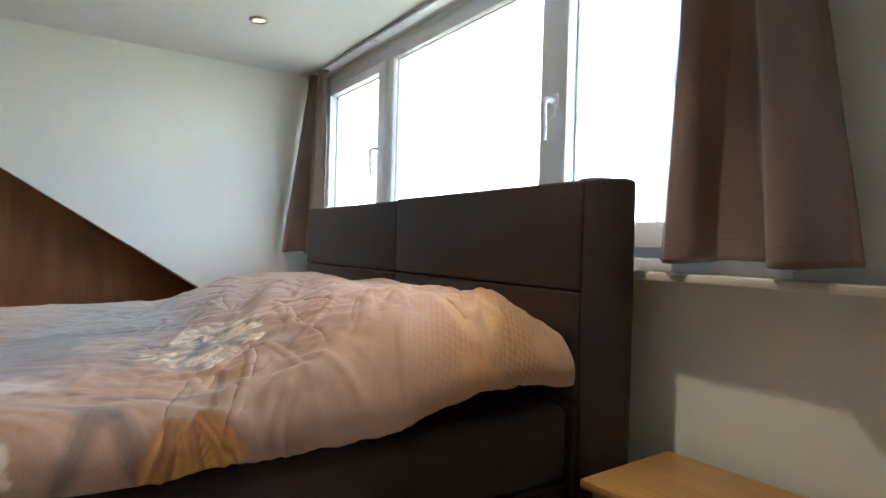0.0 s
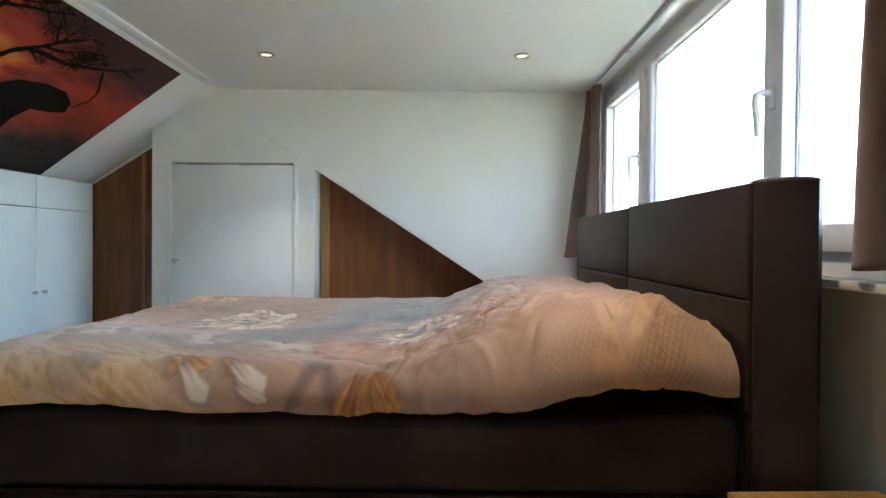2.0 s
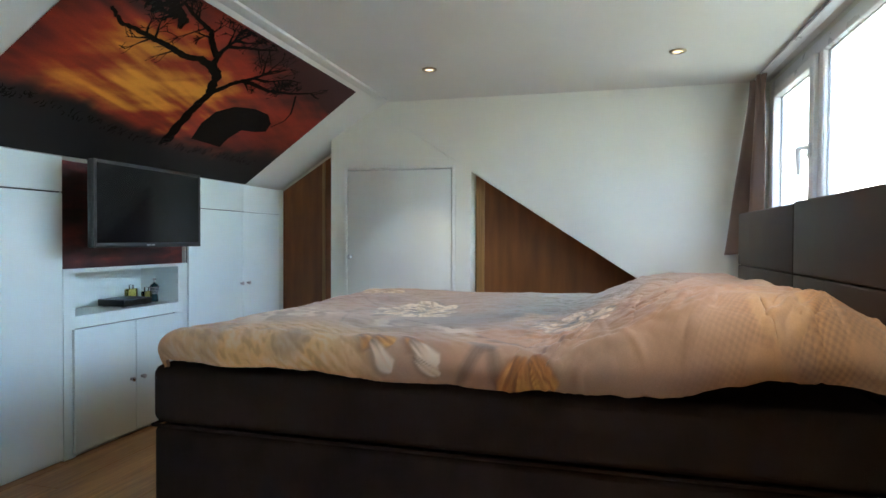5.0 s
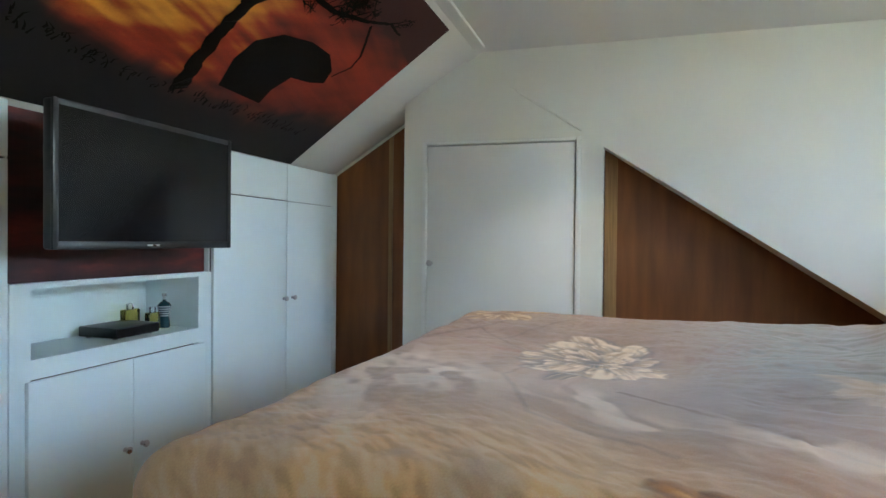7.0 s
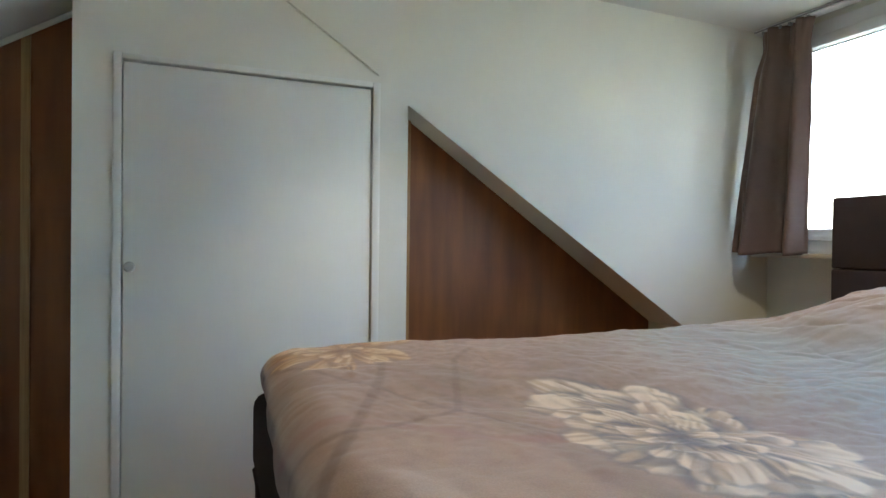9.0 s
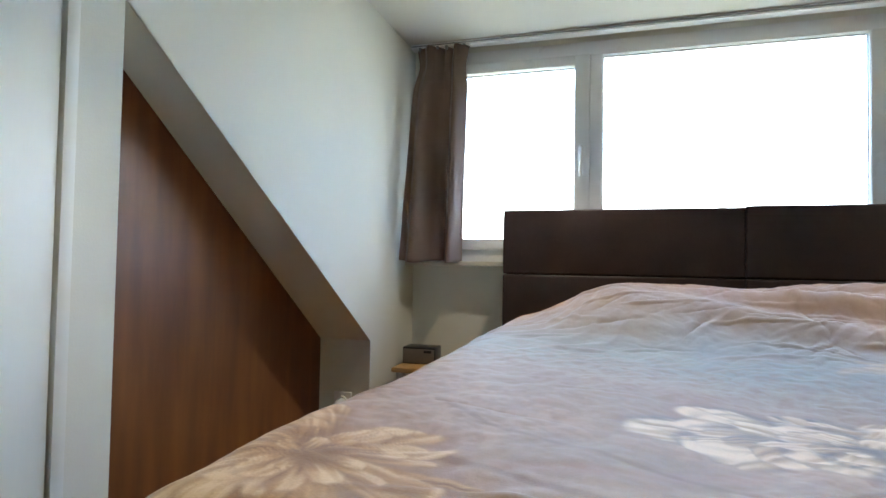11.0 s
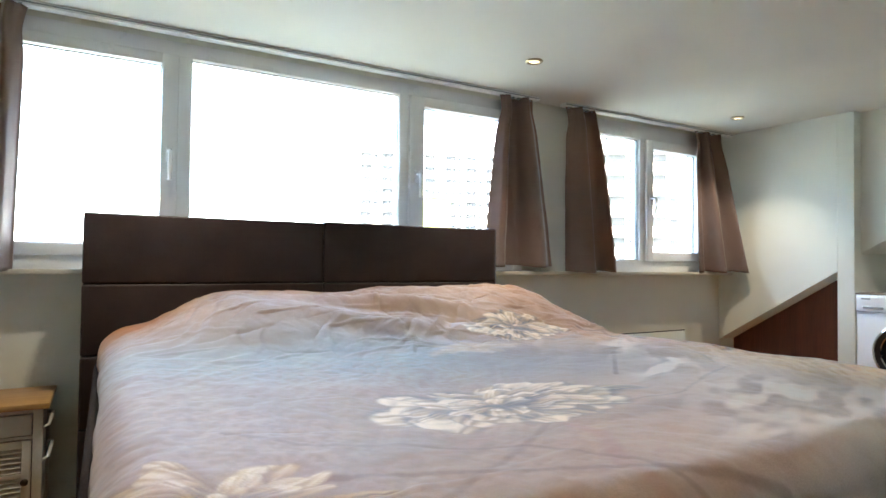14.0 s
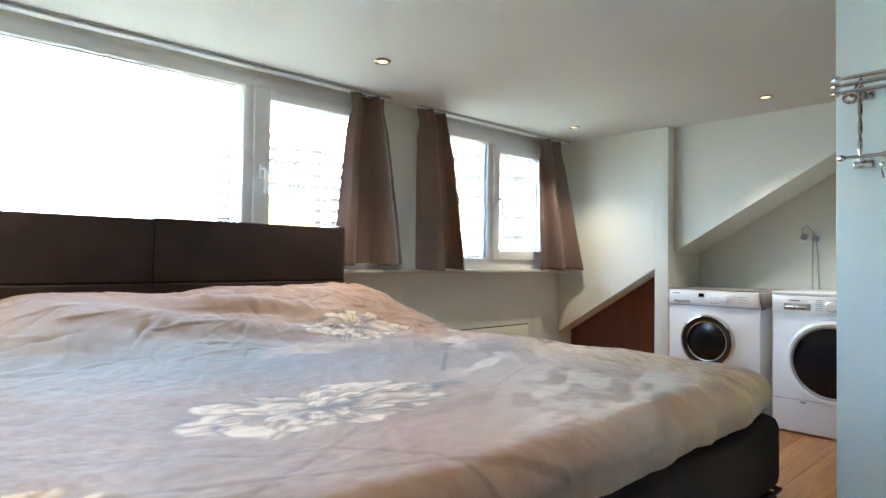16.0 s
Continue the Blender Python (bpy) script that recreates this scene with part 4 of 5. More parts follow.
copy_thing(night, pose(2.455, -0.02, 0, 0, 0, 3) @ Matrix.Diagonal((1, 1, 1.02, 1)))

radio = thing("clock_radio", (0.10, -0.2, 0.4915), "small dark grey clock radio on the bedside table", "clock radio", m=pose(0.050, -0.215, 0.4915, 0, 0, 3))
part("case", B(0, 0.150, 0.0, 0.11, 0.0, 0.074, 0.004), M_BLACK, radio)
part("front", B(0.003, 0.147, -0.003, 0.002, 0.004, 0.066, 0.002), mat("bronze grey front", (0.16, 0.14, 0.12), 0.4, 0.3, var=0.08), radio, "bronze grey front")
part("display", B(0.100, 0.135, -0.005, -0.002, 0.050, 0.062), M_BLACK, radio, "dark display")

# ---- socket in the west recess ----
sock = thing("wall_socket", (0, 0, 0), "white double wall socket with a plug and black cord", "socket", m=pose(0.012, -0.034, -0.038))
plate = part("plate", B(-0.150, -0.072, -0.467, -0.456, 0.283, 0.445, 0.004), M_PVC, sock)
for z in (0.325, 0.403):
    part("cup", lathe(bmesh.new(), [(0.0, 0.003), (0.021, 0.003), (0.022, 0.012), (0.026, 0.012), (0.026, 0.0)], pose(-0.111, -0.466, z, 90, 0, 0), 20), M_PVC, plate)
part("plug", lathe(bmesh.new(), [(0.0, 0.0), (0.019, 0.0), (0.020, 0.025), (0.012, 0.042), (0.0, 0.044)], pose(-0.111, -0.470, 0.403, 100, 0, 0), 18), M_ENAMEL, sock, "white plug")
cord = [(-0.111, -0.505, 0.395), (-0.130, -0.515, 0.37), (-0.130, -0.510, 0.335), (-0.105, -0.500, 0.305), (-0.06, -0.490, 0.292), (0.0, -0.47, 0.290), (0.03, -0.44, 0.297), (0.05, -0.38, 0.31), (0.055, -0.34, 0.33)]
part("cord", tube(bmesh.new(), cord, 0.003, 6), M_BLACK, sock, "thin black cord")

# ---- built-in cupboards along the south side ----


def local_thing(name, label, category, u=0.0, v=0.0, z=0.0, group=""):
    return thing(name, (0, 0, 0), label, category, group, m=SOUTH @ Matrix.Translation((u, v, z)))


def cup_knob(parent, u, z, v=0.018):
    return part("knob", lathe(bmesh.new(), [(0, 0), (0.008, 0), (0.006, 0.008), (0.011, 0.014), (0.012, 0.022), (0.008, 0.026), (0, 0.027)], pose(u, v, z, -90, 0, 0), 16), M_STEEL, parent, "small nickel knob")


def carcass(parent, u0, u1):
    part("body", prism(bmesh.new(), [(-0.55, 0), (-0.004, 0), (-0.004, TOP - 0.008), (-0.55, TOP - 0.352)], "x", u0, u1), M_WHITE, parent)
    part("gap", B(u0 + 0.004, u1 - 0.004, -0.003, 0.003, 0.03, TOP - 0.016), M_GAP, parent, "dark joint between the doors")


c = local_thing("wardrobe", "white built-in wardrobe with two tall doors and two upper flaps", "wardrobe", group="built-in cupboards")
carcass(c, 0.0, 1.072)
for u0, u1, ku in ((0.055, 0.523, 0.475), (0.527, 1.068, 0.552)):
    dd = part("door", B(u0, u1, 0.0, 0.018, 0.012, 1.206, 0.0015), M_WHITE, c)
    cup_knob(dd, ku, 0.722)
part("flap", B(0.527, 1.068, 0.0, 0.018, 1.211, TOP - 0.008, 0.0015), M_WHITE, c)
part("flap", B(0.055, 0.523, 0.0, 0.018, 1.209, TOP - 0.008, 0.0015), M_WHITE, c)
part("end_post", B(0.0, 0.052, 0.0, 0.018, 0.0, TOP - 0.004, 0.0015), M_WHITE, c)

U0, U1, UA, UB = 1.075, 1.905, 1.150, 1.842
c = local_thing("television_cabinet", "white built-in cabinet with an open niche above two low doors", "cabinet", group="built-in cupboards")
for a in ((U0, UA, -0.30, 0.012, 0.0, 0.880), (UB, U1 - 0.002, -0.30, 0.012, 0.0, 0.880)):
    part("side", B(*a), M_WHITE, c)
part("niche_shelf", B(UA, UB, -0.30, 0.012, 0.600, 0.658), M_WHITE, c)
part("niche_top", B(UA, UB, -0.30, 0.012, 0.864, 0.880), M_WHITE, c)
part("niche_back", B(UA, UB, -0.30, -0.252, 0.658, 0.864), M_WHITE, c)
part("plinth", B(UA, UB, -0.30, 0.0, 0.0, 0.016), M_WHITE, c)
part("inside", B(UA, UB, -0.30, -0.01, 0.016, 0.600), M_GAP, c, "dark joint round the doors")
for u0, u1, ku in ((1.128, 1.486, 1.450), (1.490, 1.860, 1.523)):
    dd = part("door", B(u0, u1, 0.013, 0.028, 0.022, 0.5975, 0.0015), M_WHITE, c)
    cup_knob(dd, ku, 0.295, 0.028)
part("back_panel", B(U0, U1, -0.04, -0.022, 0.880, TOP - 0.016), M_RED, c, "dark red brushed panel behind the television")
part("cheek", B(U0 - 0.002, U0 + 0.003, -0.04, 0.0, 0.880, TOP - 0.01), M_WHITE, c)
part("cheek", B(U1 - 0.003, U1 + 0.002, -0.04, 0.0, 0.880, TOP - 0.01), M_WHITE, c)

c = local_thing("wardrobe", "white built-in wardrobe with a wide tall door and an upper flap", "wardrobe", group="built-in cupboards")
carcass(c, 1.910, 3.18)
part("door", B(1.912, 2.52, 0.0, 0.018, 0.012, 1.228, 0.0015), M_WHITE, c)
part("door", B(2.524, 3.17, 0.0, 0.018, 0.012, 1.228, 0.0015), M_WHITE, c)
part("flap", B(1.912, 2.52, 0.0, 0.018, 1.235, TOP - 0.008, 0.0015), M_WHITE, c)
part("flap", B(2.524, 3.17, 0.0, 0.018, 1.235, TOP - 0.008, 0.0015), M_WHITE, c)

# television on its arm
tv = local_thing("television", "black flat-screen television on a wall arm, switched off", "television", 1.619, 0.25, 0.982)
part("housing", B(-0.350, 0.350, -0.035, -0.002, 0.0, 0.390, 0.008), M_BLACK, tv)
part("back_box", B(-0.23, 0.23, -0.070, -0.034, 0.05, 0.31, 0.02), M_BLACK, tv)
bz = part("bezel", ring(bmesh.new(), -0.350, 0.350, 0.0, 0.390, 0.016, 0.016, 0.022, 0.016, -0.006, 0.004, 0.002), M_BLACK, tv)
part("screen", B(-0.335, 0.335, -0.004, 0.0005, 0.021, 0.375), M_SCREEN, tv, "dark glossy screen")
part("name_bar", B(-0.010, 0.042, 0.0035, 0.0055, 0.008, 0.013), M_STEEL, bz, "small silver bar")
part("arm", B(-0.03, 0.03, -0.272, -0.069, 0.15, 0.21, 0.006), M_BLACK, tv, "wall arm")
part("wall_plate", B(-0.10, 0.10, -0.275, -0.26, 0.09, 0.28, 0.003), M_BLACK, tv)

stb = local_thing("media_box", "flat black set-top box in the cabinet niche", "set-top box", 1.405, -0.12, 0.658)
part("case", B(-0.100, 0.098, -0.085, 0.085, 0.006, 0.042, 0.004), M_BLACK, stb)
part("front", B(-0.096, 0.094, 0.083, 0.087, 0.010, 0.038), M_SCREEN, stb, "glossy front")
for fx in (-0.08, 0.078):
    for fy in (-0.06, 0.06):
        part("foot", lathe(bmesh.new(), [(0, 0), (0.008, 0), (0.008, 0.007), (0, 0.007)], pose(fx, fy, 0), 10), M_GREYP, stb)

bottle = local_thing("perfume_bottle", "dark teal striped glass perfume bottle with spray head", "perfume bottle", 1.190, -0.12, 0.658, "perfume bottles")
part("flask", lathe(bmesh.new(), [(0, 0), (0.020, 0), (0.022, 0.008), (0.019, 0.035), (0.018, 0.050), (0.024, 0.075), (0.026, 0.088), (0.018, 0.100), (0.007, 0.106), (0.007, 0.112), (0, 0.112)], pose(0, 0, 0), 22), mat("dark teal glass", (0.012, 0.045, 0.055), 0.12, var=0.1, bump=0), bottle)
for k in range(5):
    rr = (0.0195, 0.0205, 0.0235, 0.0252, 0.0262)[k]
    part("stripe", lathe(bmesh.new(), [(rr, 0.0), (rr + 0.0008, 0.001), (rr + 0.0008, 0.004), (rr, 0.005)], pose(0, 0, 0.046 + 0.009 * k), 22), M_INK, bottle, "pale stripe")
part("spray_head", lathe(bmesh.new(), [(0, 0), (0.006, 0), (0.006, 0.012), (0.009, 0.014), (0.009, 0.026), (0, 0.027)], pose(0, 0, 0.111), 14), M_STEEL, bottle)
for du, dv, hh, ww in ((1.240, -0.13, 0.066, 0.028), (1.310, -0.17, 0.084, 0.036)):
    pb = local_thing("perfume_bottle", "small square bottle of yellow perfume with a clear cap", "perfume bottle", du, dv, 0.658, "perfume bottles")
    part("flask", B(-ww, ww, -0.014, 0.014, 0.0, hh, 0.005), M_PERFUME, pb)
    part("cap", B(-0.010, 0.010, -0.010, 0.010, hh, hh + 0.022, 0.003), M_GLASS, pb, "clear cap")

# ---- mural on the slope ----
NV, NZ = PITCH / 1.181, -1 / 1.181


def on_slope(u, v, off):
    u, v = u * 0.937, v * 0.955
    return (u, v + NV * off, TOP + PITCH * v + NZ * off)


mv, mu = np.meshgrid(np.linspace(0.002, 0.920, 130), np.linspace(0, 1, 300), indexing="ij")
u_w = 0.535 + 0.145 * mv
uu = u_w + (2.68 - u_w) * mu
P = np.stack([uu * 0.937, 0.955 * mv + NV * 0.003, TOP + PITCH * 0.955 * mv + NZ * 0.003], -1)
streak = fractal(uu * 2.4 + mv * 1.2, (mv * 1.0 + (uu - 1.4) * 0.30) * 11, 71, 4)
cloud = fractal(uu * 2.0, mv * 3.0, 77, 4)
wisp = fractal(uu * 3.2, (mv - 0.20 * uu) * 34, 131, 3)
warm = 0.36 + 0.42 * np.exp(-((uu - 1.98) / 0.60) ** 2 - ((mv - 0.46) / 0.24) ** 2) + 1.15 * (streak - 0.5) * np.exp(-((uu - 1.9) / 0.9) ** 2) + 0.5 * (cloud - 0.5)
warm = warm - 0.75 * step(0.55, 0.95, mv) * (1 - step(0.8, 1.5, uu)) - 0.30 * step(2.1, 2.7, uu) - 0.25 * step(0.7, 0.92, mv)
warm = warm + 0.85 * (wisp - 0.5) * (0.35 + np.exp(-((uu - 1.98) / 0.55) ** 2 - ((mv - 0.48) / 0.22) ** 2)) - 0.05
warm = np.clip(warm, 0, 1)[..., None]
sky_c = np.where(warm < 0.5, np.array((0.045, 0.006, 0.004)) + (np.array((0.36, 0.030, 0.006)) - np.array((0.045, 0.006, 0.004))) * warm * 2, np.array((0.36, 0.030, 0.006)) + (np.array((0.84, 0.33, 0.035)) - np.array((0.36, 0.030, 0.006))) * (warm - 0.5) * 2)
horizon = 0.245 + 0.07 * (cloud - 0.5) + 0.06 * (fractal(uu * 14, mv * 3, 81, 3) - 0.5) + 0.07 * step(1.7, 2.6, uu) + 0.10 * (1 - step(0.7, 1.15, uu))
land = (1 - step(horizon - 0.03, horizon + 0.05, mv))[..., None]
haze = (np.exp(-((mv - horizon) / 0.05) ** 2) * step(0.5, 0.75, fractal(uu * 5, mv * 8, 91, 3)))[..., None]
col = sky_c + (np.array((0.008, 0.006, 0.006)) - sky_c) * land
col = col + (np.array((0.16, 0.035, 0.016)) - col) * 0.5 * haze
mural = local_thing("wall_mural", "printed red sunset savanna mural on the roof slope", "mural", -0.026)
o = new("print", sheet_mesh("print", P, np.clip(col, 0, 1), M_MURAL))
o.parent = mural


def ribbon(bm, pts, widths, off=0.005):
    """A flat tapering stroke in the slope's plane."""
    L, Rr = [], []
    for i, (u, v) in enumerate(pts):
        a, b = pts[max(i - 1, 0)], pts[min(i + 1, len(pts) - 1)]
        d = Vector((b[0] - a[0], b[1] - a[1])).normalized()
        n = Vector((-d.y, d.x)) * widths[i] / 2
        L.append(bm.verts.new(on_slope(u + n.x, v + n.y, off)))
        Rr.append(bm.verts.new(on_slope(u - n.x, v - n.y, off)))
    for i in range(len(pts) - 1):
        bm.faces.new((L[i], Rr[i], Rr[i + 1], L[i + 1]))


rng = random.Random(5)
bm = bmesh.new()


def limb(bm, pts, w0, w1, twigs, reach, layer):
    n = 8 * (len(pts) - 1)
    fine = []
    for i in range(n + 1):
        t = i / n * (len(pts) - 1)
        k = min(int(t), len(pts) - 2)
        f = t - k
        fine.append((pts[k][0] * (1 - f) + pts[k + 1][0] * f + rng.uniform(-1, 1) * w0 * 0.09, pts[k][1] * (1 - f) + pts[k + 1][1] * f + rng.uniform(-1, 1) * w0 * 0.09))
    fine = [p for p in fine if p[1] < 0.915]
    if len(fine) < 3:
        return
    ribbon(bm, fine, [w0 + (w1 - w0) * i / (len(fine) - 1) for i in range(len(fine))], 0.005 + 0.0004 * layer)
    for k in range(twigs):
        i = rng.randrange(len(fine) // 3, len(fine) - 1)
        u, v = fine[i]
        d = Vector((fine[i + 1][0] - u, fine[i + 1][1] - v)).normalized()
        a = rng.choice((-1, 1)) * rng.uniform(0.5, 1.1)
        e = Vector((d.x * math.cos(a) - d.y * math.sin(a), d.x * math.sin(a) + d.y * math.cos(a)))
        r = reach * rng.uniform(0.5, 1.0)
        bend = e + Vector((0, rng.uniform(-0.2, 0.5)))
        limb(bm, [(u, v), (u + e.x * r * 0.5, v + e.y * r * 0.5), (u + (e.x + bend.x) * r * 0.5, v + (e.y + bend.y) * r * 0.5)], max(0.004, (w0 + w1) * 0.28), 0.002, max(0, twigs - 2), r * 0.6, layer + 1)


limb(bm, [(1.60, 0.20), (1.63, 0.27), (1.68, 0.43), (1.70, 0.56), (1.77, 0.65), (1.87, 0.69)], 0.068, 0.040, 0, 0.1, 0)
limb(bm, [(1.70, 0.55), (1.64, 0.65), (1.55, 0.72), (1.50, 0.79), (1.42, 0.83)], 0.040, 0.010, 6, 0.20, 1)
limb(bm, [(1.60, 0.685), (1.52, 0.69), (1.36, 0.69), (1.18, 0.73), (1.04, 0.78), (0.92, 0.77)], 0.026, 0.008, 6, 0.13, 2)
limb(bm, [(1.86, 0.685), (1.95, 0.70), (2.04, 0.68), (2.14, 0.69), (2.30, 0.70), (2.43, 0.70), (2.52, 0.74)], 0.036, 0.012, 5, 0.16, 3)
limb(bm, [(1.86, 0.68), (1.90, 0.77), (1.90, 0.83), (1.86, 0.90)], 0.036, 0.014, 7, 0.18, 4)
limb(bm, [(1.90, 0.74), (2.00, 0.79), (2.06, 0.83), (2.18, 0.85), (2.30, 0.88)], 0.028, 0.010, 6, 0.18, 5)
limb(bm, [(1.13, 0.73), (0.99, 0.62), (0.965, 0.56), (1.01, 0.49)], 0.013, 0.008, 0, 0.1, 6)
limb(bm, [(1.90, 0.80), (1.80, 0.84), (1.72, 0.86), (1.62, 0.90)], 0.020, 0.008, 6, 0.16, 7)
limb(bm, [(1.55, 0.72), (1.44, 0.74), (1.34, 0.79), (1.22, 0.81)], 0.014, 0.006, 7, 0.13, 8)
for k in range(5):
    u, v = 2.20 + 0.05 * k, 0.80 + 0.02 * (k % 3)
    limb(bm, [(u, v), (u + 0.05, v + 0.03), (u + 0.11, v + 0.02)], 0.050, 0.012, 5, 0.10, 9 + k)
part("tree_shape", bm, M_SHAPE, mural, "black bare-crowned tree shape")
bm = bmesh.new()
outline = [(1.47, 0.27), (1.53, 0.38), (1.53, 0.47), (1.45, 0.535), (1.30, 0.565), (1.15, 0.56), (1.04, 0.51), (1.00, 0.45), (1.08, 0.425), (1.20, 0.41), (1.22, 0.33), (1.20, 0.26)]
bm.faces.new([bm.verts.new(on_slope(u, v, 0.0055)) for u, v in outline])
part("rounded_shape", bm, M_SHAPE, mural, "plain black rounded shape on the horizon")
bm = bmesh.new()
for k in range(150):
    u = rng.uniform(0.75, 2.6)
    v = 0.20 + 0.08 * step(1.7, 2.6, np.array(u)) + rng.uniform(-0.03, 0.01)
    hgt = rng.uniform(0.012, 0.032)
    ribbon(bm, [(u, float(v)), (u + rng.uniform(-0.01, 0.01), float(v) + hgt * 0.6), (u + rng.uniform(-0.02, 0.02), float(v) + hgt)], [0.008, 0.005, 0.001], 0.0047)
tagged(part("grass_shape", bm, M_SHAPE, mural, "black grass fringe"), "black grass fringe", kind="stuff")

# ---- laundry machines ----


def disc_door(parent, cx, cz, r, profile_mat, glass_r):
    frame_ = part("door", lathe(bmesh.new(), [(glass_r - 0.004, 0.012), (glass_r, 0.026), (r * 0.94, 0.030), (r, 0.022), (r + 0.004, 0.0)], pose(cx, 0, cz, 90, 0, 0), 48), profile_mat, parent, "round loading door")
    part("door_glass", lathe(bmesh.new(), [(0, 0.026), (glass_r * 0.40, 0.025), (glass_r * 0.70, 0.021), (glass_r * 0.9, 0.014), (glass_r, 0.012)], pose(cx, 0, cz, 90, 0, 0), 40), M_DRUM, frame_, "dark bulging glass")
    return frame_


wash = thing("washing_machine", (0, 0, 0), "white front-loading washing machine with a chrome-rimmed porthole", "washing machine", "laundry machines", m=pose(4.63, -0.915, 0, 0, 0, -90))
part("body", B(0, 0.595, 0.0, 0.475, 0.012, 0.838, 0.008), M_ENAMEL, wash)
fas = part("control_panel", B(0.004, 0.591, -0.012, 0.004, 0.735, 0.832, 0.005), M_ENAMEL, wash)
part("seam", B(0.004, 0.591, -0.002, 0.002, 0.729, 0.733), M_GREYP, wash, "thin grey joint")
part("drawer", B(0.016, 0.185, -0.015, -0.010, 0.740, 0.826, 0.003), M_ENAMEL, fas, "soap drawer")
# the shade in the grip hollow, put in as a grey plate
part("drawer_grip", B(0.045, 0.155, -0.018, -0.014, 0.750, 0.764, 0.002), M_GREYP, fas, "grip with its shade set in as a grey plate")
part("display", B(0.215, 0.250, -0.015, -0.011, 0.790, 0.814), M_SCREEN, fas, "black display")
part("dial", lathe(bmesh.new(), [(0, 0.0), (0.029, 0.0), (0.029, 0.006), (0.020, 0.008), (0.018, 0.024), (0.0, 0.026)], pose(0.392, -0.012, 0.786, 90, 0, 0), 28), M_ENAMEL, fas, "white programme dial")
for k in range(6):
    part("print_bar", B(0.47 + 0.03 * (k % 2), 0.49 + 0.03 * (k % 2) + 0.01, -0.0135, -0.0115, 0.765 + 0.016 * (k // 2), 0.768 + 0.016 * (k // 2)), M_INK, fas)
for k in range(6):
    part("print_bar", B(0.29 + 0.022 * (k % 3), 0.305 + 0.022 * (k % 3), -0.0135, -0.0115, 0.752 + 0.035 * (k // 3), 0.756 + 0.035 * (k // 3)), M_INK, fas)
part("name_bar", B(0.035, 0.085, -0.0165, -0.0145, 0.806, 0.814), M_INK, fas)
dd = disc_door(wash, 0.272, 0.500, 0.168, M_BLACK, 0.128)
part("outer_rim", lathe(bmesh.new(), [(0.158, 0.026), (0.163, 0.034), (0.172, 0.030), (0.176, 0.016), (0.176, 0.0)], pose(0.272, 0, 0.500, 90, 0, 0), 48), M_CHROME, dd, "chrome rim")
part("inner_rim", lathe(bmesh.new(), [(0.122, 0.018), (0.126, 0.028), (0.132, 0.030), (0.134, 0.024)], pose(0.272, 0, 0.500, 90, 0, 0), 48), M_CHROME, dd, "chrome inner rim")
for fx in (0.05, 0.545):
    for fy in (0.05, 0.45):
        part("foot", lathe(bmesh.new(), [(0, 0), (0.018, 0), (0.018, 0.013), (0, 0.013)], pose(fx, fy, 0), 12), M_BLACK, wash)

dry = thing("tumble_dryer", (0, 0, 0), "white tumble dryer with a large dark round door", "dryer", "laundry machines", m=pose(4.63, -1.578, 0, 0, 0, -90))
part("body", B(0, 0.595, 0.0, 0.475, 0.012, 0.832, 0.010), M_ENAMEL, dry)
part("worktop", B(-0.002, 0.597, -0.008, 0.48, 0.832, 0.850, 0.006), M_ENAMEL, dry)
fas = part("control_panel", B(0.004, 0.591, -0.012, 0.004, 0.722, 0.828, 0.005), M_ENAMEL, dry)
part("drawer", B(0.07, 0.215, -0.015, -0.010, 0.742, 0.782, 0.003), M_GREYP, fas, "grey recessed grip")
part("grip_edge", B(0.075, 0.195, -0.018, -0.013, 0.746, 0.766, 0.002), M_CHROME, fas)
part("name_bar", B(0.10, 0.16, -0.0135, -0.0115, 0.795, 0.802), M_INK, fas)
for k in range(6):
    part("print_bar", B(0.24, 0.275, -0.0135, -0.0115, 0.745 + 0.012 * k, 0.748 + 0.012 * k), M_INK, fas)
dl = part("dial", lathe(bmesh.new(), [(0, 0.016), (0.027, 0.016), (0.030, 0.014), (0.030, 0.0)], pose(0.325, -0.012, 0.775, 90, 0, 0), 28), M_ENAMEL, fas, "dial")
part("dial_ring", lathe(bmesh.new(), [(0.030, 0.014), (0.034, 0.012), (0.036, 0.0)], pose(0.325, -0.012, 0.775, 90, 0, 0), 28), M_CHROME, dl, "chrome ring")
dd = disc_door(dry, 0.322, 0.445, 0.240, M_ENAMEL, 0.205)
part("rim", lathe(bmesh.new(), [(0.200, 0.020), (0.204, 0.028), (0.212, 0.030), (0.214, 0.026)], pose(0.322, 0, 0.445, 90, 0, 0), 48), M_GREYP, dd, "grey rim")
part("seam", B(0.004, 0.591, -0.002, 0.002, 0.205, 0.208), M_GREYP, dry, "thin grey joint")
part("flap_catch", B(0.155, 0.185, -0.004, 0.002, 0.188, 0.198, 0.001), M_GREYP, dry)
for fx in (0.05, 0.545):
    for fy in (0.05, 0.45):
        part("foot", lathe(bmesh.new(), [(0, 0), (0.018, 0), (0.018, 0.013), (0, 0.013)], pose(fx, fy, 0), 12), M_BLACK, dry)

